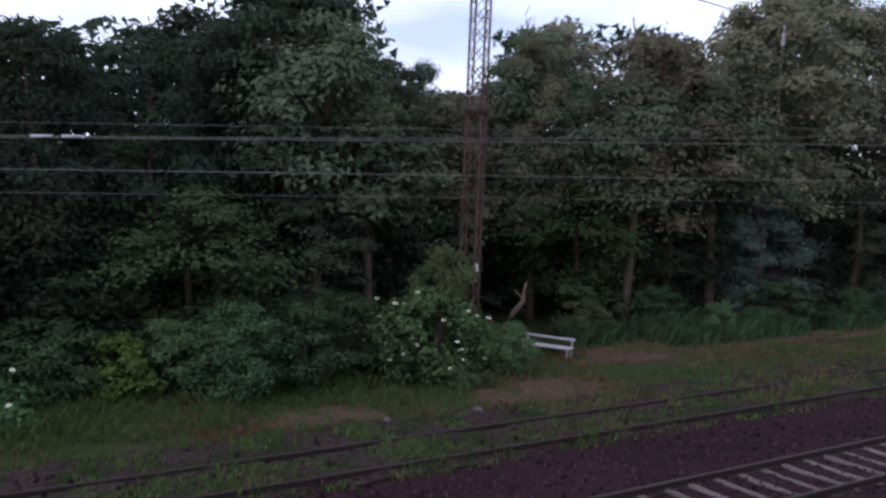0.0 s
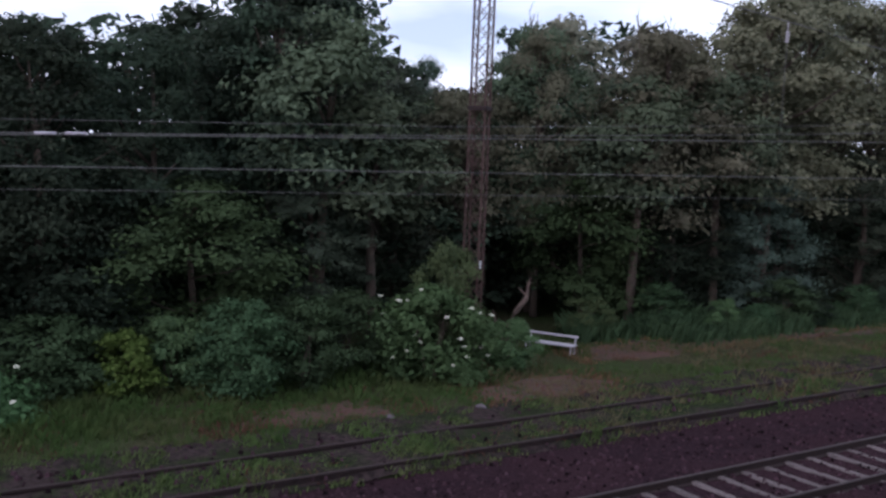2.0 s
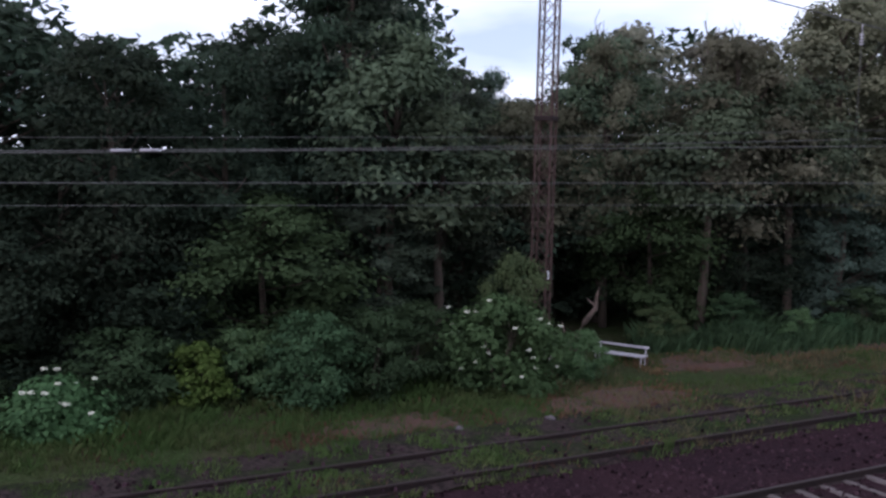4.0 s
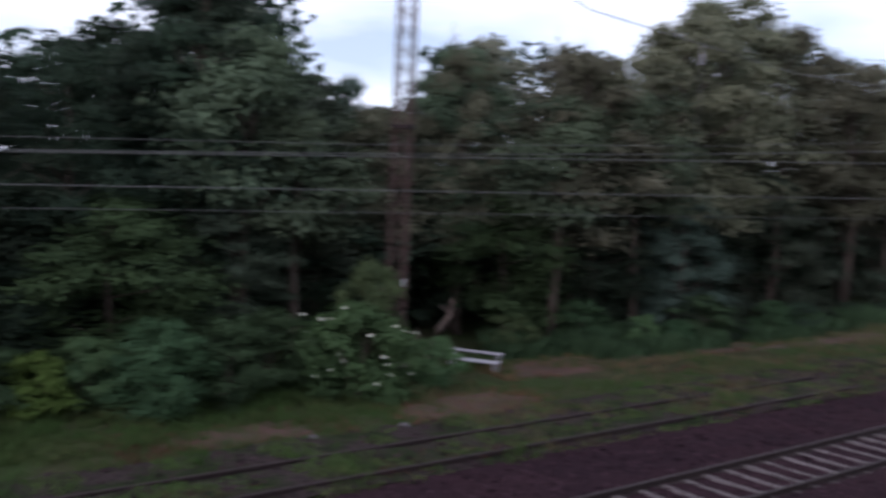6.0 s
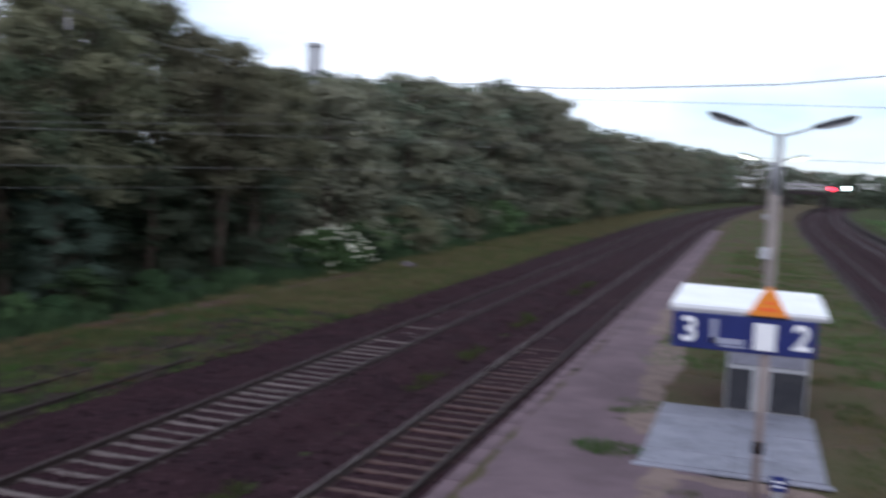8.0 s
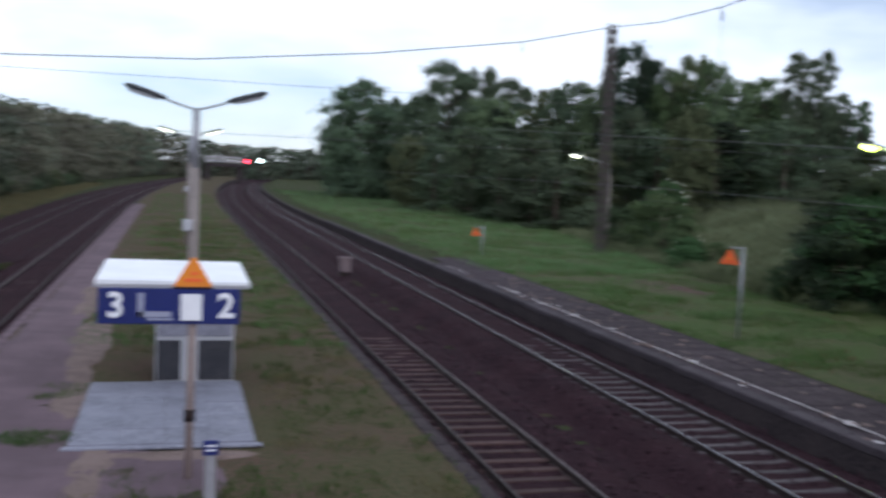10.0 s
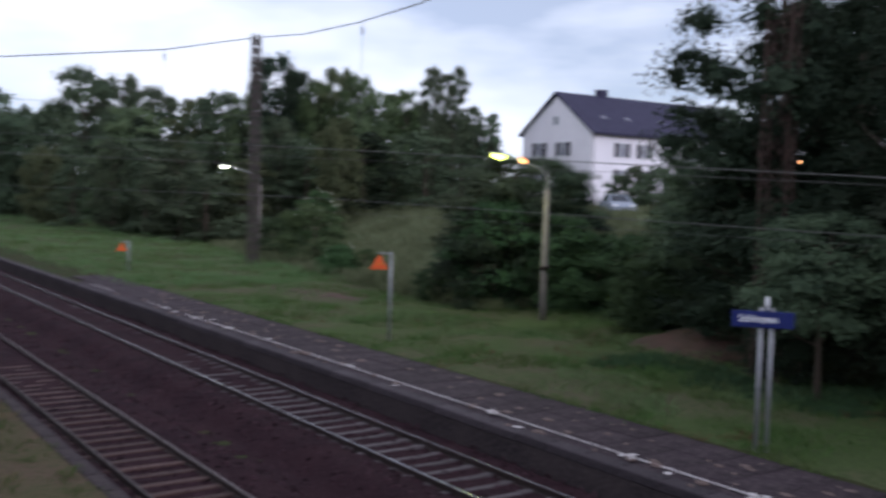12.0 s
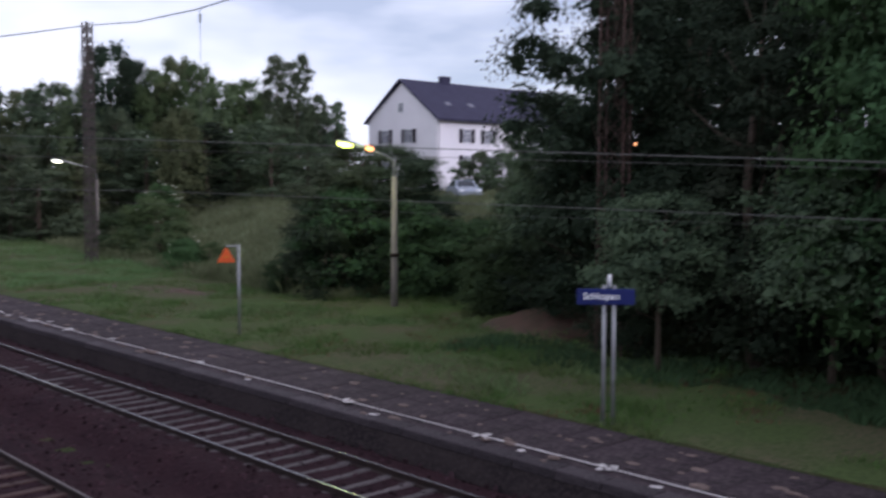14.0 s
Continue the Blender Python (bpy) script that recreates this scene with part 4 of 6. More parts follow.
def pad():
    th = thing("concrete_pad", "pale grey concrete slabs in front of the shelter", "paving", at=(0, 0, PLAT + 0.035), kind="structure")
    for i in range(4):
        for j in range(5):
            x, y = -1.66 + 0.778 * i + 0.389, 17.35 + 0.98 * j + 0.49
            part("slab", Shape().box((x, y, random.uniform(-0.006, 0.006)), (0.772, 0.974, 0.07), bevel=0.004), PAD, th)
    ob = part("pad_edge", Shape().box((-0.10, 17.26, -0.01), (3.3, 0.16, 0.06), bevel=0.02), PAD)
    ob.parent = th


pad()


def ticket_stub():
    """Low post with a small blue plate in front of the pad."""
    th = thing("marker_post", "short grey post with a small blue and white plate", "post", at=(0.52, 13.2, PLAT))
    part("post", Shape().box((0, 0, 0.5), (0.14, 0.10, 1.2), bevel=0.012), GALV, th)
    pl = part("plate", Shape().box((0, -0.06, 1.16), (0.20, 0.03, 0.20), bevel=0.008), BLUE, th, "small blue plate")
    part("bars", Shape().box((0, -0.078, 1.19), (0.12, 0.008, 0.022)).box((0, -0.078, 1.13), (0.12, 0.008, 0.022)), WHITE, pl)


ticket_stub()


def lamp_head(s, a, b, w, h):
    """A lamp housing stretched from a to b, fuller in its middle."""
    a, b = Vector(a), Vector(b)
    prof = [(0, 0.35), (0.12, 0.75), (0.45, 1.0), (0.85, 0.95), (1.0, 0.5)]
    n = 10
    d = (b - a).normalized()
    side = d.cross(Vector((0, 0, 1))).normalized()
    up = side.cross(d)
    pts = []
    for t, r in prof:
        p = a.lerp(b, t)
        pts += [p + side * w * r * math.cos(6.2832 * k / n) + up * h * r * math.sin(6.2832 * k / n) for k in range(n)]
    fs = [(i * n + k, i * n + (k + 1) % n, (i + 1) * n + (k + 1) % n, (i + 1) * n + k) for i in range(len(prof) - 1) for k in range(n)]
    fs += [tuple(range(n - 1, -1, -1)), tuple((len(prof) - 1) * n + k for k in range(n))]
    return s.add(pts, fs)


def double_lamp(x, y, lit, label):
    th = thing("platform_lamp", label, "lamp post", "double lamps on the island platform", at=(x, y, PLAT))
    H = 6.25
    part("post", Shape().tube([(0, 0, -0.3), (0, 0, 1.6), (0, 0, 4.7)], [0.15, 0.145, 0.12], 12), POST_CONCRETE, th, smooth=True)
    part("mast_tube", Shape().tube([(0, 0, 4.6), (0, 0, H)], [0.10, 0.095], 12), GALV, th, smooth=True)
    part("junction_box", Shape().box((-0.16, -0.16, 3.2), (0.26, 0.2, 0.3), bevel=0.02), GALV, th, "small pale junction box")
    for sx in (-1, 1):
        arm = Shape().tube([(0, 0, H - 0.05), (sx * 0.22, 0, H + 0.01), (sx * 0.6, 0, H + 0.12), (sx * 0.95, 0, H + 0.24)], 0.032, 8)
        part("arm", arm, GALV, th, smooth=True)
        hd = part("lamp_head", lamp_head(Shape(), (sx * 0.75, 0, H + 0.20), (sx * 1.80, 0, H + 0.50), 0.13, 0.085), BLACK, th, "dark lamp housing", True)
        gl = lamp_head(Shape(), (sx * 0.95, 0, H + 0.17), (sx * 1.72, 0, H + 0.385), 0.10, 0.05)
        part("lamp_glass", gl, LAMP_WHITE if lit else PANEL_GREY, hd, smooth=True)


double_lamp(0.46, 27.0, False, "unlit double-armed platform lamp on a concrete post")
double_lamp(0.72, 60.0, True, "lit double-armed platform lamp on a concrete post")


# ---- lamps and signs on the side platform ----
def arm_lamp(x, y, reach, glass, label, extra=None):
    th = thing("platform_lamp", label, "lamp post", "single lamps on the side platform", at=(x, y, ground_z(x, y)))
    part("post", Shape().tube([(0, 0, -0.3), (0, 0, 2.0), (0, 0, 5.3)], [0.15, 0.135, 0.10], 12), POST_CONCRETE, th, smooth=True)
    part("cap", Shape().tube([(0, 0, 2.05), (0, 0, 2.2)], 0.19, 12), RUST, th, smooth=True)
    arm = [(0, 0, 5.2), (0, 0, 5.75), (-0.12, 0, 5.98), (-0.45, 0, 6.14), (-reach + 0.5, 0, 6.14 + 0.24 * (reach - 0.9))]
    part("arm", Shape().tube(arm, 0.04, 8), GALV, th, smooth=True)
    zt = 6.14 + 0.24 * (reach - 0.9)
    hd = part("lamp_head", lamp_head(Shape(), (-reach + 0.6, 0, zt + 0.02), (-reach - 0.45, 0, zt + 0.12), 0.15, 0.07), GALV, th, smooth=True)
    part("lamp_glass", lamp_head(Shape(), (-reach + 0.3, 0, zt - 0.04), (-reach - 0.38, 0, zt + 0.04), 0.15, 0.12), glass, hd, "glowing lamp glass", True)
    if extra:
        part("small_lamp", lamp_head(Shape(), (-reach + 1.35, 0, zt - 0.16), (-reach + 0.98, 0, zt - 0.08), 0.12, 0.11), extra, th, "small orange glowing lamp", True)
    return th


arm_lamp(26.3, 30.7, 2.45, LAMP_YELLOW, "concrete platform lamp glowing yellow green over the grass", LAMP_RED)
arm_lamp(32.9, 72.9, 2.9, LAMP_WHITE, "concrete platform lamp glowing white near the mast")


def lamp_light(name, place, colour, watts):
    ob = new(name, bpy.data.lights.new(name, "POINT"))
    ob.data.energy, ob.data.color, ob.data.shadow_soft_size = watts, colour, 0.2
    ob.location = place


lamp_light("lamp_light", (23.7, 30.7, 6.45), (0.85, 1.0, 0.35), 300)
lamp_light("lamp_light", (29.9, 72.9, 6.6), (1.0, 1.0, 0.75), 160)


def station_sign():
    th = thing("station_sign", "blue station name board on two grey steel posts", "sign", at=(16.45, 12.45, ground_z(16.45, 12.45)), rz=-47)
    for x in (-0.10, 0.10):
        part("post", Shape().tube([(x, 0, -0.3), (x, 0, 2.9)], 0.042, 10), GALV, th, smooth=True)
    board = part("board", Shape().box((-0.08, -0.07, 2.67), (1.18, 0.05, 0.33), bevel=0.012), BLUE, th, "blue enamelled name board")
    lettering("Schkopau", 0.19, "name", WHITE, board, (-0.17, -0.10, 2.68))
    part("cap", Shape().tube([(0, 0, 2.86), (0, 0, 3.12)], [0.05, 0.035], 10), WHITE, th, "small pale cap on top", True)


station_sign()


def triangle_post(x, y, height, rz, with_arm=True):
    th = thing("triangle_sign", "grey post with a red orange reflective triangle", "sign", "triangle signs", at=(x, y, ground_z(x, y)), rz=rz)
    part("post", Shape().tube([(0, 0, -0.3), (0, 0, height)], 0.045, 10), GALV, th, smooth=True)
    part("arm", Shape().tube([(0, 0, height - 0.04), (-0.42, 0, height - 0.04)], 0.022, 8), GALV, th, smooth=True)
    tri = part("triangle", Shape().prism(triangle(0.58, 0.46), -0.04, -0.015), REDORANGE, th, "red orange triangle")
    tri.data.transform(pose(-0.40, 0, height - 0.56))
    part("mark", Shape().box((-0.40, -0.046, height - 0.40), (0.2, 0.01, 0.04)), ORANGE, tri)


triangle_post(17.55, 28.3, 3.0, -32)
triangle_post(17.9, 57.5, 1.75, -17)


# ---- masts and wires ----
def lattice_mast(x, y, height, width, taper, rz, label, paint=MAST_DARK, bar=0.012):
    """Four angle-iron legs with crossed lacing on each side."""
    th = thing("lattice_mast", label, "mast", "overhead line masts", at=(x, y, ground_z(x, y)), rz=rz)
    part("footing", Shape().box((0, 0, -0.22), (width + 0.3, width + 0.3, 0.5), bevel=0.04), POST_CONCRETE, th)

    def corner(i, z):
        w = (width + (taper - width) * z / height) / 2
        return Vector((w * (-1, 1, 1, -1)[i], w * (-1, -1, 1, 1)[i], z))

    for i in range(4):
        part("leg", Shape().tube([corner(i, 0.1), corner(i, height)], bar * 2.4, 4), paint, th)
    step = width * 1.15
    n = int(height / step)
    for i in range(4):
        j = (i + 1) % 4
        s = Shape()
        for k in range(n):
            z0, z1 = 0.3 + k * step, 0.3 + (k + 1) * step
            if z1 > height:
                break
            s.tube([corner(i, z0), corner(j, z1)], bar, 4)
            s.tube([corner(j, z0), corner(i, z1)], bar, 4)
        tagged(part("lacing", s, paint, th), kind="stuff")
    return th


ml = lattice_mast(-22.42, 15.95, 15.5, 0.44, 0.42, 36, "rusty brown lattice mast rising out of the bushes", MAST_RUST)
part("number_plate", Shape().box((0.28, -0.20, 2.35), (0.02, 0.12, 0.22), bevel=0.005), WHITE, ml, "small white plate")
part("crosshead", Shape().box((0, 0, 6.6), (0.54, 0.54, 0.12), bevel=0.01), RUST, ml)
mr = lattice_mast(23.0, 17.3, 17.0, 0.72, 0.66, 20, "dark brown lattice mast with a small lamp among dark trees", MAST_RUST)
bracket = part("lamp_bracket", Shape().tube([(-0.25, -0.33, 5.95), (-0.35, -0.70, 6.12)], 0.02, 6), RUST, mr)
part("small_lamp", lamp_head(Shape(), (-0.39, -0.70, 6.08), (-0.29, -0.70, 6.08), 0.035, 0.035), LAMP_RED, bracket, "small orange glowing lamp", True)
lattice_mast(26.8, 60.3, 14.9, 0.50, 0.42, 10, "dark lattice mast beside the side platform", MAST_DARK, 0.027)
lattice_mast(-26.0, 60.5, 11.5, 0.55, 0.5, 0, "lattice mast hidden in the wood's edge")


def wire(name, pts, radius, label, sag_steps=0):
    th = thing(name, label, "wire", "overhead wires")
    part("strand", Shape().tube(pts, radius, 6), WIRE, th, smooth=True)
    return th


def along(x, f, y0=-40, y1=190, step=4.0):
    return [(x + bend(y0 + i * step), y0 + i * step, f(y0 + i * step)) for i in range(int((y1 - y0) / step) + 1)]


def span(y):
    """Distance along the line from the lowest point of the carrying wires."""
    return abs(((y + 62) % 124) - 62)


def carrier(y):
    return 5.49 + 0.030 * span(y) + 0.00075 * min(span(y), 30) ** 2


wire("contact_wire", along(-10.75, lambda y: 5.20 + 0.0103 * min(max(y, 0), 30)), 0.0055, "contact wire over the outer concrete sleeper track")
wire("carrying_wire", along(-10.75, lambda y: 5.47 + 0.0335 * span(y)), 0.0065, "carrying wire above the contact wire")
wire("carrying_wire", along(-10.75, carrier), 0.005, "thin strand beside the carrying wire")
wire("contact_wire", along(-6.0, lambda y: 5.245), 0.0016, "thin contact wire over the platform track")
wire("carrying_wire", along(-6.0, lambda y: 5.60 + 0.025 * span(y) + 0.002 * min(span(y), 12) ** 2), 0.0018, "thin carrying wire over the platform track")
wire("contact_wire", along(11.42, lambda y: 5.12 + 0.013 * min(max(y, 0), 22)), 0.006, "contact wire over the polished track")
wire("carrying_wire", along(11.42, lambda y: 5.62 + 0.045 * min(abs(y), 62) if abs(y) < 62 else 8.4), 0.008, "carrying wire over the polished track")
wire("carrying_wire", along(6.45, lambda y: 5.58 + 0.036 * min(abs(y), 62)), 0.002, "thin carrying wire over the wooden sleeper track")
wire("contact_wire", along(6.45, lambda y: 5.30), 0.0012, "thin contact wire over the wooden sleeper track")

ins = Shape()
for yy in (2.15, 2.45):
    ins.tube([(-10.75, yy, carrier(yy)), (-10.75, yy + 0.21, carrier(yy + 0.21))], 0.017, 8)
th_ins = thing("wire_insulators", "pair of pale sleeves on the carrying wire", "insulator")
part("sleeves", ins, BENCH_WHITE, th_ins, smooth=True)

wire("cross_span", [(-26.0, 60.5, 11.2), (-12, 60.4, 10.9), (-9, 60.4, 10.95), (1, 60.3, 11.4), (11.3, 60.3, 12.5), (20.8, 60.3, 13.9), (26.8, 60.3, 15.3)], 0.035,
     "heavy cross-span cable between two masts")
wire("cross_span", [(-26.0, 60.5, 10.25), (26.8, 60.3, 10.25)], 0.014, "level cross-span wire between two masts")
wire("cross_span", [(-26.0, 60.5, 7.2), (26.8, 60.3, 7.2)], 0.014, "lower cross-span wire between two masts")
CABLE = [(26.8, 60.3, 15.3), (25.5, 51, 14.3), (24.5, 43, 13.85), (23.6, 36.4, 13.7), (22.4, 27, 14.0), (23.0, 17.3, 16.4)]
wire("anchor_cable", CABLE, 0.03, "heavy cable from mast to mast beside the side platform")
wire("anchor_cable", [(-22.2, 16.3, 12.6), (-22, 22.6, 10.7), (-21.9, 33.5, 9.8), (-21.8, 45, 9.9), (-26.0, 60.5, 11.2)], 0.022, "cable from mast to mast along the wood")


def hanging_insulator(x, y, z, drop, label):
    th = thing("hanging_insulator", label, "insulator", "insulators", at=(x, y, z))
    s = Shape().tube([(0, 0, 0.05), (0, 0, -0.25)], 0.02, 6)
    for k in range(4):
        s.tube([(0, 0, -0.25 - 0.1 * k), (0, 0, -0.29 - 0.1 * k), (0, 0, -0.33 - 0.1 * k)], [0.03, 0.085, 0.03], 10)
    part("insulator", s, BENCH_WHITE if x < 0 else BLACK, th, smooth=True)
    part("dropper", Shape().tube([(0, 0, -0.6), (0, 0, -drop)], 0.012, 6), WIRE, th)


hanging_insulator(24.45, 42.6, 13.82, 5.0, "dark insulator with a thin wire hanging from the cable")
hanging_insulator(20.8, 60.3, 13.9, 3.6, "dark insulator hanging from the cross-span")
hanging_insulator(-21.95, 28.0, 10.2, 4.6, "pale insulator with a thin wire hanging before the trees")


# ---- distance: signals, bridge, chimney ----
def signal(x, y, z, glass, label):
    th = thing("railway_signal", label, "signal", "signals", at=(x, y, 0))
    part("post", Shape().tube([(0, 0.1, -0.3), (0, 0.1, z + 0.6)], 0.09, 8), BLACK, th)
    hd = part("signal_head", Shape().box((0, 0.1, z), (0.9, 0.25, 1.5), bevel=0.05), BLACK, th)
    pts = [(0.32 * math.cos(k * 0.524), -0.05, z + 0.32 * math.sin(k * 0.524)) for k in range(12)]
    pts2 = [(0.28 * math.cos(k * 0.524), -0.12, z + 0.28 * math.sin(k * 0.524)) for k in range(12)]
    part("signal_glass", Shape().add(pts + pts2, [tuple(range(12, 24))] + [(k, (k + 1) % 12, 12 + (k + 1) % 12, 12 + k) for k in range(12)]), glass, hd, "glowing signal lens")


signal(12.3, 185, 5.75, SIG_RED, "railway signal showing red in the distance")
signal(14.6, 185, 5.95, SIG_WHITE, "railway signal showing pale green in the distance")


def far_bridge():
    th = thing("road_bridge", "low road bridge with pale railings in the distance", "bridge", at=(11.5, 262, 0))
    part("deck", Shape().box((0, 0, 4.6), (9, 5, 0.9), bevel=0.1), WALL_DARK, th)
    for z in (5.6, 6.6):
        part("railing", Shape().box((0, -2.4, z), (9, 0.12, 0.34), bevel=0.03), BENCH_WHITE, th)
    for x in (-4, 4):
        part("pier", Shape().box((x, 0, 2.1), (1.2, 4, 4.4), bevel=0.1), WALL_DARK, th)


far_bridge()


def chimney_stack():
    th = thing("factory_chimney", "grey concrete factory chimney far beyond the wood", "chimney", at=(-215 * math.sin(radians(25)), 215 * math.cos(radians(25)), 0))
    part("shaft", Shape().tube([(0, 0, 0), (0, 0, 16), (0, 0, 30.6)], [1.9, 1.7, 1.6], 20), PANEL_GREY, th, smooth=True)
    part("rim", Shape().tube([(0, 0, 30.0), (0, 0, 30.9)], 1.68, 20), PANEL_GREY, th, smooth=True)


chimney_stack()


# ---- house on the hill ----
def house():
    X, Y, L, W, E, R = 71.6, 76.75, 24.0, 11.2, 12.7, 16.8
    z0 = 4.0
    th = thing("house", "white rendered two-storey house with dark shutters and slate roof", "house", at=(X, Y, 0))
    body = Shape().prism([(0, z0), (W, z0), (W, E), (W / 2, R - 0.25), (0, E)], 0, L)
    wall = part("wall", body, HOUSE_WHITE, th)
    wall.data.transform(Matrix(((0, 1, 0, 0), (1, 0, 0, 0), (0, 0, 1, 0), (0, 0, 0, 1))))
    wall.data.flip_normals()
    for side in (0, 1):
        a = (-0.45, E - 0.38) if side == 0 else (W + 0.45, E - 0.38)
        b = (W / 2, R)
        outl = [a, b, (b[0], b[1] + 0.22), (a[0], a[1] + 0.22)]
        rf = part("roof", Shape().prism(outl, -0.4, L + 0.4), ROOF_DARK, th, "dark slate roof slope")
        rf.data.transform(Matrix(((0, 1, 0, 0), (1, 0, 0, 0), (0, 0, 1, 0), (0, 0, 0, 1))))
        if side == 0:
            slope = (R - E + 0.38) / (W / 2 + 0.45)
            for x in (3.4, 6.9, 12.2, 16.5):
                yy = 1.9
                zz = E - 0.38 + (yy + 0.45) * slope + 0.25
                part("skylight", Shape().box((x, yy, zz), (0.75, 0.62, 0.06), rx=math.degrees(math.atan(slope)), bevel=0.01), PAD, rf, "small pale skylight")
    part("chimney", Shape().box((6.4, W / 2, R + 0.22), (1.3, 0.7, 1.2), bevel=0.04).box((6.4, W / 2, R + 0.84), (1.42, 0.82, 0.1), bevel=0.02), ROOF_DARK, th, "dark brick chimney")
    part("gutter", Shape().tube([(-0.3, -0.5, E - 0.42), (L + 0.3, -0.5, E - 0.42)], 0.07, 8), SHUTTER, th)
    part("downpipe", Shape().tube([(0.2, -0.08, E - 0.5), (0.2, -0.08, z0)], 0.05, 8), PANEL_GREY, th)

    def window(cx, cy, cz, face, w=1.05, h=1.4, shutters=True):
        """face 0: long side (towards -y); 1: gable (towards -x)."""
        m = pose(cx, cy, cz, 0, 0, 0 if face == 0 else -90)
        win = part("window", Shape().box((0, 0.05, 0), (w, 0.14, h), m=m), PANE, th)
        fr = Shape()
        for c, s2 in (((0, -0.04, h / 2), (w + 0.1, 0.08, 0.07)), ((0, -0.04, -h / 2), (w + 0.2, 0.14, 0.07)), ((-w / 2, -0.04, 0), (0.07, 0.08, h)),
                      ((w / 2, -0.04, 0), (0.07, 0.08, h)), ((0, -0.04, 0), (0.06, 0.07, h)), ((0, -0.04, h * 0.2), (w, 0.07, 0.05))):
            fr.box(c, s2, m=m)
        part("frame", fr, WHITE, win)
        if shutters:
            for sx in (-1, 1):
                part("shutter", Shape().box((sx * (w / 2 + 0.36), -0.05, 0), (0.56, 0.06, h + 0.1), bevel=0.01, m=m), SHUTTER, win, "dark wooden shutter")

    window(0, 8.3, 10.8, 1)
    window(0, 4.4, 10.8, 1)
    window(0, 8.3, 7.9, 1)
    window(0, 4.4, 7.9, 1)
    window(0, 5.7, 13.9, 1, 0.75, 0.95, False)
    for x in (4.4, 7.7, 11.8, 15.4, 19):
        window(x, 0, 10.8, 0)
        window(x, 0, 8.0, 0)


house()


def bare_tree(x, y, h, seed):
    """A dead leafless crown whose twigs stand above its neighbours."""
    rnd = random.Random(seed)
    th = thing("dead_tree", "dead leafless tree with fine bare twigs", "tree", "dead trees", at=(x, y, ground_z(x, y)))
    trunk = [Vector((0, 0, -0.2)), Vector((0.1, 0.15, h * 0.4)), Vector((-0.05, 0.1, h * 0.72)), Vector((0.1, 0.0, h * 0.9))]
    part("trunk", Shape().tube(trunk, [0.13, 0.10, 0.06, 0.03], 8), BARK, th, smooth=True)
    for _ in range(9):
        b = trunk[2].lerp(trunk[3], rnd.uniform(-0.2, 1.0))
        a, r = rnd.uniform(0, 6.28), rnd.uniform(0.3, 0.8)
        tip = b + Vector((r * math.cos(a), r * math.sin(a), rnd.uniform(0.5, 1.0) * (h - b.z)))
        mid = b.lerp(tip, 0.5) + Vector((0.12 * math.cos(a), 0.12 * math.sin(a), -0.05))
        tw = Shape().tube([b, mid, tip], [0.03, 0.02, 0.008], 5)
        for _ in range(3):
            c = mid.lerp(tip, rnd.random())
            tw.tube([c, c + Vector((rnd.uniform(-.3, .3), rnd.uniform(-.3, .3), rnd.uniform(0.2, 0.45)))], [0.012, 0.005], 4)
        part("branch", tw, BARK, th)


for az, d, el, k in ((-51.4, 33.5, 8.4, 1), (-45.4, 35.0, 8.0, 2)):
    bx, by = d * math.sin(radians(az)), d * math.cos(radians(az))
    bare_tree(bx, by, EYE[2] + d * math.tan(radians(el)) - ground_z(bx, by), k)


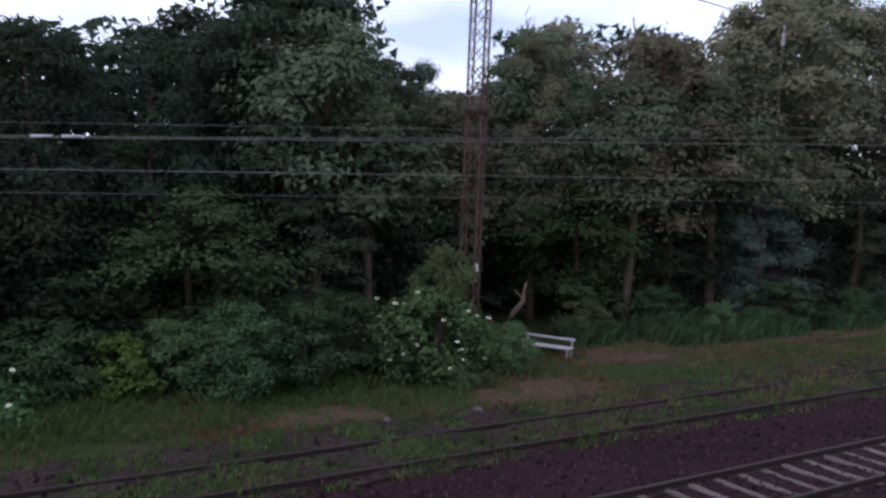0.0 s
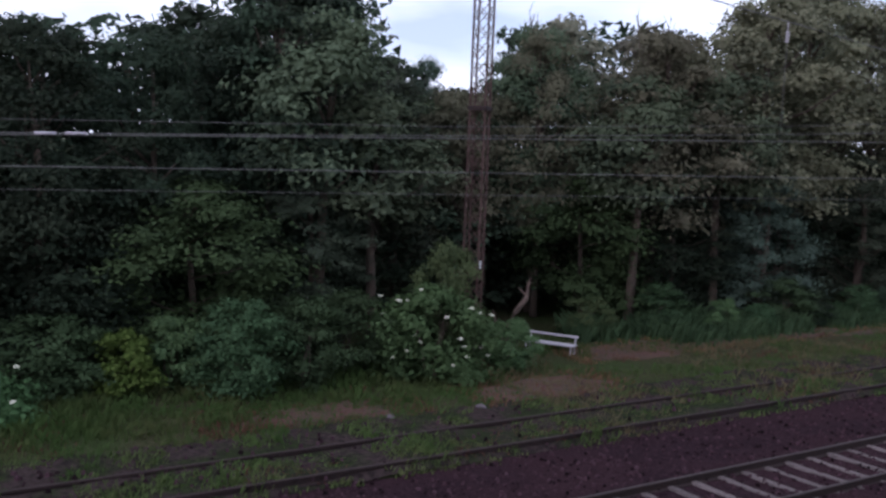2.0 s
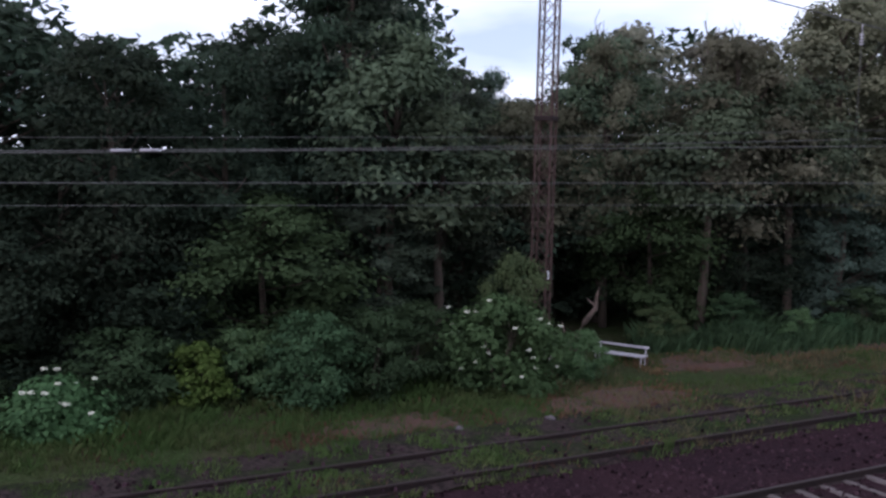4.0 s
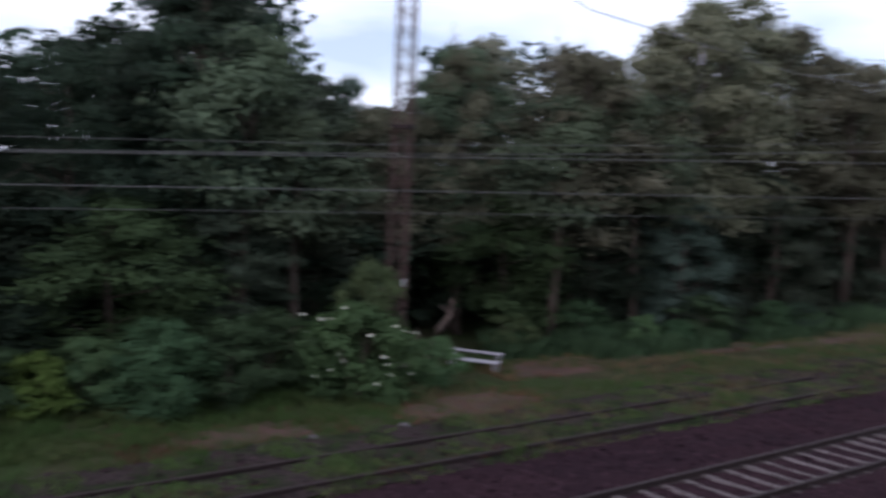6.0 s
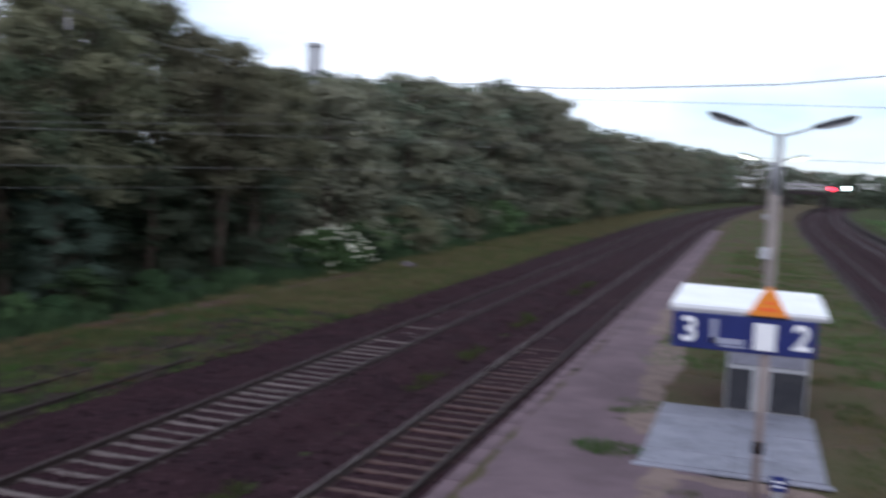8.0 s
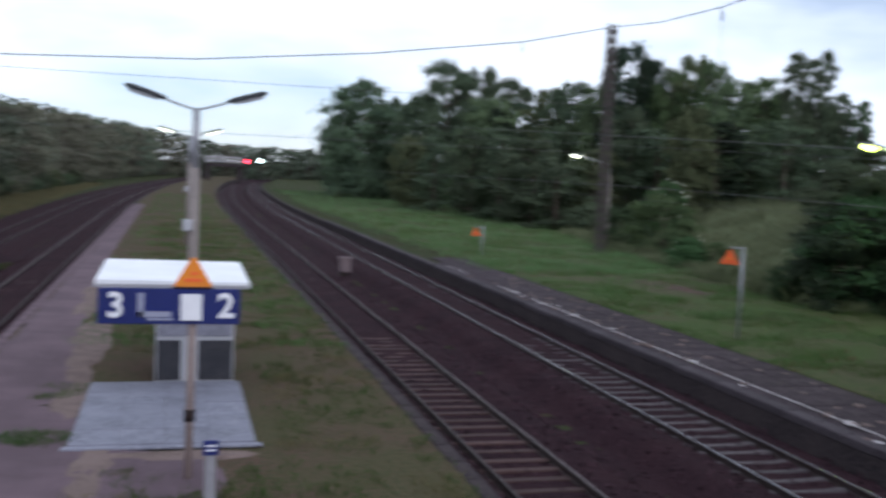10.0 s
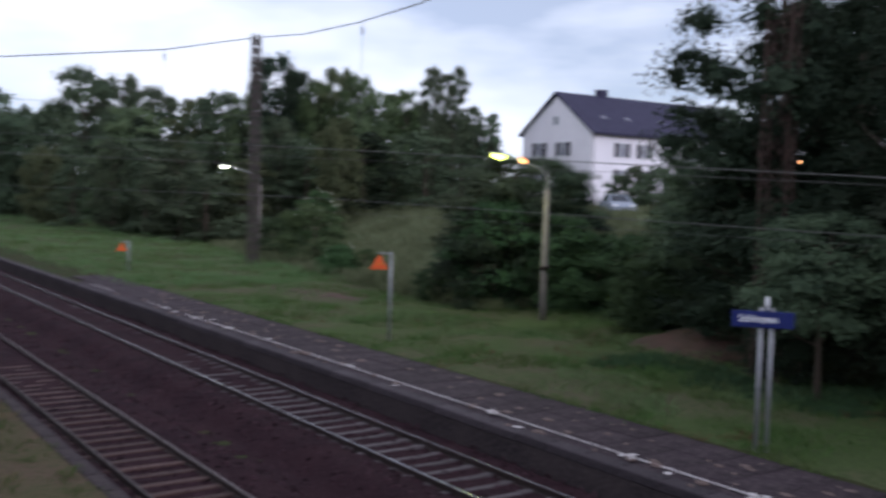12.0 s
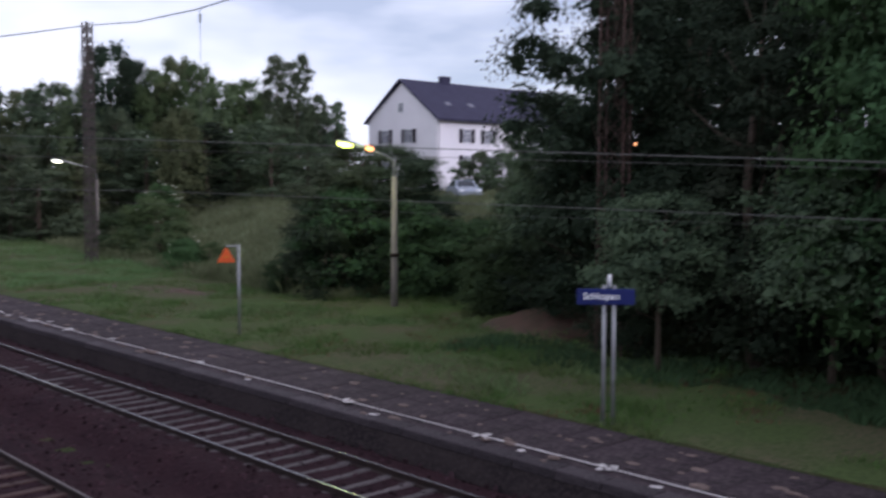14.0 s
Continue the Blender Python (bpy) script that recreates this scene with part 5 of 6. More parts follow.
def car():
    x, y = 50.4, 51.2
    th = thing("parked_car", "silver saloon car parked on the slope by the house", "car", at=(x, y, ground_z(x, y) + 0.05), rz=-122)
    low = [(-2.15, 0.30), (2.15, 0.30), (2.2, 0.58), (2.05, 0.76), (0.95, 0.90), (-1.55, 0.94), (-2.1, 0.86), (-2.2, 0.6)]
    part("body", Shape().prism(low, -0.86, 0.86), CAR_PAINT, th)
    base, top = [(1.05, 0.89), (-1.75, 0.93)], [(0.30, 1.40), (-1.05, 1.42)]
    pts = [(base[0][0], -0.82, base[0][1]), (base[0][0], 0.82, base[0][1]), (base[1][0], 0.82, base[1][1]), (base[1][0], -0.82, base[1][1]),
           (top[0][0], -0.62, top[0][1]), (top[0][0], 0.62, top[0][1]), (top[1][0], 0.62, top[1][1]), (top[1][0], -0.62, top[1][1])]
    part("cabin", Shape().add(pts, [(0, 4, 5, 1), (1, 5, 6, 2), (2, 6, 7, 3), (3, 7, 4, 0), (4, 7, 6, 5)]), CAR_PAINT, th)

    def glazing(ids, name, label):
        """A pane a finger's width proud of the cabin, smaller than its side."""
        q = [Vector(pts[i]) for i in ids]
        c = sum(q, Vector()) / 4
        n = (q[1] - q[0]).cross(q[2] - q[0]).normalized()
        n = n if n.dot(c - Vector((-0.4, 0, 1.1))) > 0 else -n
        ring = [c + (v - c) * 0.84 for v in q]
        part(name, Shape().add([v + n * 0.012 for v in ring] + [v - n * 0.02 for v in ring], [(0, 1, 2, 3)] + [(k, k + 4, (k + 1) % 4 + 4, (k + 1) % 4) for k in range(4)]),
             CAR_GLASS, th, label)

    glazing((0, 4, 5, 1), "windscreen", "glossy windscreen")
    glazing((2, 6, 7, 3), "rear_window", "glossy rear window")
    glazing((1, 5, 6, 2), "side_window", "dark side window")
    glazing((3, 7, 4, 0), "side_window", "dark side window")
    for wx in (-1.35, 1.35):
        for wy in (-0.79, 0.79):
            wheel = part("wheel", Shape().tube([(wx, wy - 0.1, 0.31), (wx, wy + 0.1, 0.31)], 0.31, 16), TYRE, th, smooth=False)
            part("rim", Shape().tube([(wx, wy - 0.108, 0.31), (wx, wy + 0.108, 0.31)], 0.19, 12), GALV, wheel)
    for sy in (-0.6, 0.6):
        part("headlight", Shape().box((2.13, sy, 0.64), (0.12, 0.34, 0.14), bevel=0.03), WHITE, th)
        part("tail_light", Shape().box((-2.14, sy, 0.7), (0.1, 0.3, 0.14), bevel=0.03), REDORANGE, th)
    part("bumper", Shape().box((2.18, 0, 0.38), (0.12, 1.6, 0.16), bevel=0.04), CAR_PAINT, th)


car()


# ---- bench, dead stem, stones and boxes ----
def bench():
    x, y = -21.0, 17.7
    th = thing("park_bench", "weathered white slatted bench at the wood's edge", "bench", at=(x, y, ground_z(x, y)), rz=28)
    for yy, z in ((-0.20, 0.24), (-0.07, 0.25), (0.06, 0.24)):
        part("seat_slat", Shape().box((0, yy, z), (1.5, 0.105, 0.03), bevel=0.008), BENCH_WHITE, th)
    for z in (0.445,):
        part("back_slat", Shape().box((0, 0.16 + (z - 0.4) * 0.25, z), (1.5, 0.03, 0.06), rx=-12, bevel=0.008), BENCH_WHITE, th)
    for xx in (-0.66, 0.66):
        for yy in (-0.18, 0.10):
            part("leg", Shape().box((xx, yy, 0.06), (0.045, 0.045, 0.36), bevel=0.006), BENCH_WHITE, th)
        part("back_post", Shape().box((xx, 0.16, 0.34), (0.045, 0.035, 0.30), rx=-12, bevel=0.006), BENCH_WHITE, th)


bench()


def dead_stem():
    x, y = -22.6, 17.3
    th = thing("dead_stump", "bent broken dead stem beside the bench", "tree stump", at=(x, y, ground_z(x, y)))
    part("stem", Shape().tube([(0, 0, -0.1), (0.05, 0.06, 0.5), (0.22, 0.22, 0.95), (0.42, 0.42, 1.35), (0.40, 0.46, 1.75), (0.46, 0.50, 1.95)],
                              [0.13, 0.10, 0.085, 0.07, 0.05, 0.02], 8), DEAD_WOOD, th, smooth=True)
    part("branch", Shape().tube([(0.0, 0, 0.1), (-0.2, -0.15, 0.5), (-0.28, -0.25, 0.95)], [0.06, 0.045, 0.015], 7), DEAD_WOOD, th, smooth=True)
    part("branch", Shape().tube([(0.40, 0.42, 1.4), (0.15, 0.3, 1.62)], [0.04, 0.012], 6), DEAD_WOOD, th, smooth=True)


dead_stem()


def lump(seed, sx, sy, sz):
    """An angular stone."""
    bm = bmesh.new()
    bmesh.ops.create_icosphere(bm, subdivisions=2, radius=0.5)
    s = Shape()
    for v in bm.verts:
        n = 1 + 0.45 * noise.noise(v.co * 2.4 + Vector((seed, 0, 0)))
        v.co = Vector((v.co.x * sx * n, v.co.y * sy * n, v.co.z * sz * n))
    bm.verts.index_update()
    s.add([v.co.copy() for v in bm.verts], [tuple(v.index for v in f.verts) for f in bm.faces])
    bm.free()
    return s


def stone(x, y, sx, sy, sz, mat, label, seed):
    th = part("stone", lump(seed, sx, sy, sz), mat)
    th.matrix_basis = pose(x, y, ground_z(x, y) + sz * 0.3)
    tagged(th, label, "stone")


stone(-18.2, 52.0, 0.9, 0.7, 0.5, KERB, "pale block of stone in the grass", 1)
stone(-16.9, 12.4, 0.28, 0.2, 0.12, KERB, "small pale stone among the weeds", 4)
stone(-17.0, 10.2, 0.2, 0.2, 0.1, KERB, "small pale stone among the weeds", 5)


def white_box():
    th = thing("trackside_box", "pale square box standing between the tracks", "box", at=(8.9, 53.2, -0.25))
    part("case", Shape().box((0, 0, 0.55), (0.56, 0.5, 0.75), bevel=0.03), DULL_BOX, th)
    part("lid", Shape().box((0, 0, 0.95), (0.7, 0.58, 0.06), bevel=0.015), DULL_BOX, th)
    part("stand", Shape().box((0, 0, 0.1), (0.3, 0.3, 0.3), bevel=0.02), RUST, th)


white_box()


# ---- flowering elder bushes ----
def elder(x, y, h, w, flowers, seed, label, spray=0.06):
    th = thing("elder_bush", label, "bush", "flowering bushes", at=(x, y, ground_z(x, y)))
    s, centres = crown_shape(seed, h, w, 56, 120, 0.115, 0.05, 0.1, 0.3, (0.38, 0.66), 0.7)
    part("crown", s, LEAF_ELDER, th)
    rnd = random.Random(seed)
    for k in range(3):
        a = rnd.uniform(0, 6.28)
        part("stem", Shape().tube([(0.1 * math.cos(a), 0.1 * math.sin(a), -0.1), (0.3 * math.cos(a), 0.3 * math.sin(a), h * 0.4), (0.6 * math.cos(a), 0.6 * math.sin(a), h * 0.75)],
                                  [0.05, 0.035, 0.01], 6), BARK, th)
    cs = [c for c in centres]
    for k in range(flowers):
        c, r = rnd.choice(cs)
        d = Vector((rnd.uniform(0.0, 1.0), rnd.uniform(-0.9, 0.4), rnd.uniform(0.1, 0.9))).normalized()
        p = c + d * r * 1.25
        f = Shape()
        for q in range(26):
            a, rr = rnd.uniform(0, 6.28), spray * math.sqrt(rnd.random())
            o = Vector((rr * math.cos(a), rr * math.sin(a), 0.05 * rnd.random()))
            o = p + o + d * 0.03
            e = rnd.uniform(0.19, 0.35) * spray
            f.add([o + Vector((e, 0, 0)), o + Vector((0, e, 0.004)), o + Vector((-e, 0, 0)), o + Vector((0, -e, 0.004)), o + Vector((0, 0, e))],
                  [(0, 1, 4), (1, 2, 4), (2, 3, 4), (3, 0, 4), (0, 3, 2, 1)])
        part("flower_head", f, PETAL, th)


elder(-19.8, 13.0, 2.2, 3.3, 24, 71, "green elder bush dotted with cream flower heads")
elder(-19.9, 2.9, 1.0, 1.35, 16, 72, "small elder bush with cream flower heads")
elder(-20.9, 46.2, 2.3, 4.2, 70, 73, "elder bush with many cream flowers by the grass strip", 0.11)
elder(-21.2, 49.6, 2.0, 3.8, 50, 74, "elder bush with many cream flowers by the grass strip", 0.11)
elder(40.2, 77.0, 4.4, 5.0, 46, 76, "bush with white flower heads on the slope", 0.12)
elder(28.6, 52.0, 1.8, 2.4, 10, 75, "small bush with white flowers on the slope")


# ---- earth patches and weeds ----
def patch(name, x, y, rx, ry, mat, label, seed, rz=0.0, z=0.03, zf=ground_z, rough=1.0):
    """A ragged low patch that lies on the ground."""
    rnd = random.Random(seed)
    rings, n = 7, 40
    pts = [(x, y, zf(x, y) + z)]
    for r in range(1, rings + 1):
        for k in range(n):
            a = 2 * math.pi * k / n
            f = r / rings * (1 + 0.42 * noise.noise(Vector((math.cos(a) * 1.6, math.sin(a) * 1.6, seed))) + 0.16 * noise.noise(Vector((math.cos(a) * 5, math.sin(a) * 5, seed))))
            px, py = rx * f * math.cos(a), ry * f * math.sin(a)
            c, s = math.cos(radians(rz)), math.sin(radians(rz))
            qx, qy = x + px * c - py * s, y + px * s + py * c
            pts.append((qx, qy, zf(qx, qy) + (z * (1 - (r / rings) ** 2) + (0.02 + 0.02 * rnd.random()) * rough if r < rings else -0.03)))
    fs = [(0, 1 + k, 1 + (k + 1) % n) for k in range(n)]
    for r in range(rings - 1):
        fs += [(1 + r * n + k, 1 + (r + 1) * n + k, 1 + (r + 1) * n + (k + 1) % n, 1 + r * n + (k + 1) % n) for k in range(n)]
    ob = part(name, Shape().add(pts, fs), mat, smooth=True)
    tagged(ob, label, "earth", kind="structure")


DIRT = "bare red brown earth between the weeds"


def siding_bed():
    """Old ballast between the buried rails, mixed with soil and moss."""
    nx, ny, step = 34, 300, 0.16
    pts = []
    for j in range(ny):
        for i in range(nx):
            x, y = -17.6 + i * 0.105, -10 + j * step
            edge = min(i * 0.105 / 0.9, (nx - 1 - i) * 0.105 / 0.35, (ny - 1 - j) * step / 8.0, 1.0)
            rag = noise.noise(Vector((x * 1.3, y * 0.7, 3.0))) * 0.5 + noise.noise(Vector((x * 3.1, y * 2.4, 8.0))) * 0.3
            z = 0.05 * smooth01(0.35, 0.65, edge + rag * (1 - edge)) - 0.025
            pts.append((x, y, ground_z(x, y) + z + 0.012 * noise.noise(Vector((x * 7, y * 7, 2.0)))))
    fs = [(j * nx + i, j * nx + i + 1, (j + 1) * nx + i + 1, (j + 1) * nx + i) for j in range(ny - 1) for i in range(nx - 1)]
    tagged(part("siding_bed", Shape().add(pts, fs), OLD_BALLAST, smooth=True), "old dark ballast with soil and moss", "ballast", kind="structure")


siding_bed()
patch("earth_patch", -17.7, 15.0, 0.9, 2.0, EARTH, DIRT, 3)
patch("earth_patch", -20.4, 20.4, 1.0, 2.8, EARTH, DIRT, 4)
patch("earth_patch", -20.3, 26.0, 0.6, 4.0, EARTH, DIRT, 5)
patch("earth_patch", -19.4, 35.0, 0.5, 6.0, EARTH, DIRT, 6)
patch("earth_patch", -17.9, 9.2, 0.7, 1.9, EARTH, DIRT, 7)
patch("earth_patch", 22.4, 44.0, 1.3, 5.5, EARTH, DIRT, 11, 12)
patch("earth_patch", 26.2, 22.2, 2.4, 3.0, EARTH, "heap of bare red brown earth under the trees", 13, 0, 0.42)
patch("earth_patch", -19.2, 44.0, 0.4, 5.0, EARTH, DIRT, 14)


for k, (px, py, ax, ay) in enumerate(((-3.3, 25.2, 1.0, 0.35), (-2.5, 23.0, 0.7, 0.22), (-2.2, 20.4, 0.45, 0.25), (-3.6, 30.5, 0.6, 0.9), (-1.4, 15.4, 0.5, 0.3))):
    patch("asphalt_stain", px, py, ax, ay, GRAVEL, "dark crumbled patch in the asphalt", 30 + k, 0, 0.006, lambda x, y: PLAT + 0.004, 0.15)
patch("sand_patch", 0.9, 13.6, 0.9, 0.8, SAND, "pinkish sandy earth round the sign post", 40, 0, 0.02, lambda x, y: PLAT + 0.004, 0.5)
for k, (px, py, ax, ay) in enumerate(((-2.1, 27.5, 0.55, 4.5), (-2.75, 37.0, 0.5, 6.0), (-1.95, 21.5, 0.35, 3.2), (0.2, 16.8, 1.3, 0.3))):
    patch("sand_patch", px, py, ax, ay, SAND, "pinkish sandy earth between the asphalt and the grass", 50 + k, 0, 0.012, lambda x, y: PLAT + 0.004, 0.4)
patch("sand_patch", -1.2, 16.0, 0.35, 1.6, SAND, "pinkish sandy earth beside the concrete pad", 41, 0, 0.01, lambda x, y: PLAT + 0.004, 0.5)


def verge(name, x0, x1, y0, y1, step, mat, label, keep):
    """A lawn that follows the ground, a few centimetres higher."""
    nx, ny = int((x1 - x0) / step) + 1, int((y1 - y0) / step) + 1
    pts = [(x0 + i * step, y0 + j * step, ground_z(x0 + i * step, y0 + j * step) + (0.035 if keep(x0 + i * step, y0 + j * step) else -0.06)) for j in range(ny) for i in range(nx)]
    fs = [(j * nx + i, j * nx + i + 1, (j + 1) * nx + i + 1, (j + 1) * nx + i) for j in range(ny - 1) for i in range(nx - 1)]
    tagged(part(name, Shape().add(pts, fs), mat, smooth=True), label, "grass", kind="structure")


verge("grass_verge", 15.9, 38.0, -12, 125, 0.7, LAWN, "green mown grass beside the side platform", lambda x, y: x < max(22.4, right_edge(y)) - 1 + 1.5 * noise.noise(Vector((x * 0.3, y * 0.3, 4.0))) and x > 16.1)

verge("slope_grass", 30.0, 66.0, 44, 104, 1.0, SLOPE, "pale tall grass on the slope below the house", lambda x, y: x > right_edge(y) - 0.5 and 23 < math.degrees(math.atan2(x, y)) < 46.5)


def tufts(name, count, area, height, mat, label, seed, keep=lambda x, y: True, blades=5, spread=0.09, zf=ground_z, broad=1.0):
    """Grass and weed tufts, past counting."""
    rnd = random.Random(seed)
    s = Shape()
    x0, x1, y0, y1 = area
    made = 0
    while made < count:
        x, y = rnd.uniform(x0, x1), y0 + (y1 - y0) * rnd.random() ** 1.5
        if not keep(x, y):
            made += 0.25
            continue
        made += 1
        z = zf(x, y)
        hh = height * rnd.uniform(0.5, 1.4) * (0.65 + 0.9 * max(0.0, noise.noise(Vector((x * 0.5, y * 0.5, 9.0))) + 0.3))
        for _ in range(blades):
            a = rnd.uniform(0, 6.28)
            bx, by = x + rnd.gauss(0, spread), y + rnd.gauss(0, spread)
            w = rnd.uniform(0.008, 0.02) * broad
            lean = rnd.uniform(0.15, 0.75) * hh
            dx, dy = math.cos(a), math.sin(a)
            k = len(s.v)
            s.v += [(bx - dy * w, by + dx * w, z - 0.02), (bx + dy * w, by - dx * w, z - 0.02), (bx + dx * lean * 0.4, by + dy * lean * 0.4, z + hh * 0.65),
                    (bx + dx * lean, by + dy * lean, z + hh)]
            s.f += [(k, k + 1, k + 2), (k + 1, k + 3, k + 2)]
    ob = part(name, s, mat)
    tagged(ob, label, "grass", kind="stuff")


def dense(x, y, f=0.35, t=0.0):
    return noise.noise(Vector((x * f, y * f, 21.0))) > t


tufts("grass", 11000, (-21.5, -13.9, -4, 90), 0.14, GRASS_BLADE, "green grass and weeds on the strip by the wood", 1, lambda x, y: dense(x, y, 0.5, -0.12) if x < -16.9 or y > 30 else dense(x, y, 1.1, 0.22))
tufts("grass", 2600, (-21.8, -17.8, -4, 13), 0.19, GRASS_BLADE, "tall green grass before the bushes", 2, broad=1.6)
tufts("weeds", 6000, (-16.9, -13.8, -4, 70), 0.10, LUSH_BLADE, "low weeds over the disused siding", 3, lambda x, y: dense(x, y, 0.9, 0.08 - 0.4 * smooth01(-14.5, -14.0, x)) and min(abs(x + 15.66), abs(x + 14.30)) > 0.1, broad=2.2)
tufts("nettles", 1000, (20.6, 23.6, 7, 22), 0.24, LEAF_BUSH_SHADED, "dark green weeds under the trees", 23, lambda x, y: dense(x, y, 0.5, -0.2), broad=3.0, spread=0.2)
tufts("nettles", 5200, (-22.6, -20.2, 19, 120), 0.5, LEAF_BUSH_SHADED, "dark green nettles along the foot of the wood", 22, lambda x, y: dense(x, y, 0.4, -0.25) and not (y < 22 and x > -21.6), broad=3.5, spread=0.2)
tufts("dry_weeds", 2000, (-21.0, -14.2, -4, 50), 0.10, DRY_BLADE, "dry red brown weeds", 4, lambda x, y: dense(x, y, 0.45, 0.18))
# bright tufts thin out below y=14, standing in for tree shade
tufts("grass", 15000, (16.0, 34.0, 4, 110), 0.15, LUSH_BLADE, "green grass beside the side platform", 5, lambda x, y: x < right_edge(y) + 1 and dense(x, y, 0.3, -0.05 + 0.3 * smooth01(14, 8, y)), broad=2.2, spread=0.16)
tufts("grass", 12000, (22.0, 62.0, 34, 100), 0.55, PALE_BLADE, "tall pale grass on the slope", 6, lambda x, y: x > right_edge(y) - 5 and 22 < math.degrees(math.atan2(x, y)) < 46, spread=0.25)
# brighter blades put the lamp's pool of light into the grass colour
tufts("grass", 6500, (17.0, 31.0, 15, 75), 0.17, BRIGHT_BLADE, "grass brightened in colour for the lamp light", 19, lambda x, y: x < right_edge(y) + 1 and dense(x, y, 0.25, 0.0), broad=2.4, spread=0.16)
tufts("grass", 9000, (15.2, 40.0, 48, 190), 0.24, BRIGHT_BLADE, "bright young grass along the line", 18, lambda x, y: x < right_edge(y) + 1 + bend(y) and dense(x, y, 0.2, -0.3), spread=0.3)
tufts("dry_weeds", 1500, (16.2, 26.0, 8, 60), 0.12, DRY_BLADE, "dry weeds in the grass", 7, lambda x, y: dense(x, y, 0.4, 0.25))


tufts("dry_grass", 3600, (-20.6, -13.2, 14, 110), 0.16, STRAW_BLADE, "straw coloured grass on the strip by the wood", 14, lambda x, y: dense(x, y, 0.3, -0.1))
tufts("dry_weeds", 300, (-18.8, -16.8, 12.6, 17.4), 0.10, DRY_BLADE, "dry red brown weeds on bare earth", 15, broad=1.8)
tufts("dry_weeds", 600, (-21.4, -19.4, 17.6, 32), 0.11, DRY_BLADE, "dry red brown weeds at the wood's edge", 16, broad=1.8)
tufts("dry_weeds", 260, (-18.8, -17.0, 6.5, 11.5), 0.10, DRY_BLADE, "dry red brown weeds before the bushes", 17)


tufts("dry_grass", 7000, (-20.8, -14.0, 34, 210), 0.22, STRAW_BLADE, "straw coloured grass along the far line", 20, lambda x, y: -20.8 < x - bend(y) < -14.0, spread=0.3)


def plat_z(x, y):
    return PLAT


tufts("grass", 3200, (-1.0, 4.6, 8, 80), 0.10, GRASS_BLADE, "short patchy grass on the island platform", 8, lambda x, y: dense(x, y, 0.7, -0.1) and not (x < 1.9 and 16 < y < 26), zf=plat_z)
tufts("grass", 3500, (-2.6, 4.6, 27, 150), 0.11, LUSH_BLADE, "green grass on the island platform", 21, lambda x, y: -3.0 < x - bend(y) < 4.6 and dense(x, y, 0.3, -0.15), zf=lambda x, y: PLAT - 0.01, spread=0.16)
tufts("dry_weeds", 3000, (-1.6, 4.6, 8, 90), 0.09, STRAW_BLADE, "dry weeds on the island platform", 9, lambda x, y: dense(x, y, 0.6, 0.15) and not (x < 1.9 and 16 < y < 26), zf=plat_z)
tufts("weeds", 170, (-3.0, -1.6, 17.5, 18.6), 0.10, GRASS_BLADE, "weeds growing through the asphalt", 10, lambda x, y: (x + 2.3) ** 2 / 0.4 + (y - 18) ** 2 / 0.2 < 1, zf=plat_z)
tufts("weeds", 420, (-1.8, 1.2, 11.5, 14.6), 0.16, GRASS_BLADE, "weeds round the foot of the sign post", 11, lambda x, y: (x - 0.1) ** 2 / 0.9 + (y - 13.6) ** 2 / 1.4 < 1, zf=plat_z)
tufts("weeds", 700, (-8.6, -7.3, 8, 60), 0.16, GRASS_BLADE, "weeds between the two left tracks", 12, lambda x, y: dense(x, y, 0.25, 0.12), zf=lambda x, y: -0.2)
tufts("weeds", 160, (-2.6, -1.2, 21, 23), 0.07, GRASS_BLADE, "weeds growing through the asphalt", 13, lambda x, y: dense(x, y, 1.2, 0.1), zf=plat_z)


# ---- loose ballast stones ----
def loose_stones(name, count, x0, x1, y0, y1, zf, seed, label):
    rnd = random.Random(seed)
    s = Shape()
    for _ in range(count):
        x, y = rnd.uniform(x0, x1), y0 + (y1 - y0) * rnd.random() ** 1.6
        r = rnd.uniform(0.02, 0.05)
        z = zf(x) + r * 0.35
        top, b = [], []
        n = 4
        for k in range(n):
            a = 6.283 * k / n + rnd.uniform(-.3, .3)
            b.append((x + 1.2 * r * math.cos(a), y + 1.2 * r * math.sin(a), z - r))
            top.append((x + r * 0.7 * math.cos(a + 0.3), y + r * 0.7 * math.sin(a + 0.3), z + r * rnd.uniform(0.3, 0.9)))
        s.add(b + top, [(k, (k + 1) % n, n + (k + 1) % n, n + k) for k in range(n)] + [tuple(n + k for k in range(n))])
    ob = part(name, s, STONE)
    tagged(ob, label, "ballast", kind="stuff")


def bed_z(humps):
    return lambda u: bed_profile(u, 10, humps) + 0.05


loose_stones("ballast_stones", 11000, -14.2, -4.6, 4, 55, bed_z([-10.75, -6.0]), 1, "loose dark crushed ballast stones")
loose_stones("ballast_stones", 6000, 5.0, 13.0, 3, 50, bed_z([6.45, 11.42]), 2, "loose dark crushed ballast stones")
loose_stones("scattered_stones", 500, -17.2, -13.2, 3, 30, lambda u: ground_z(u, 10) + 0.02, 3, "stones scattered over the disused siding")


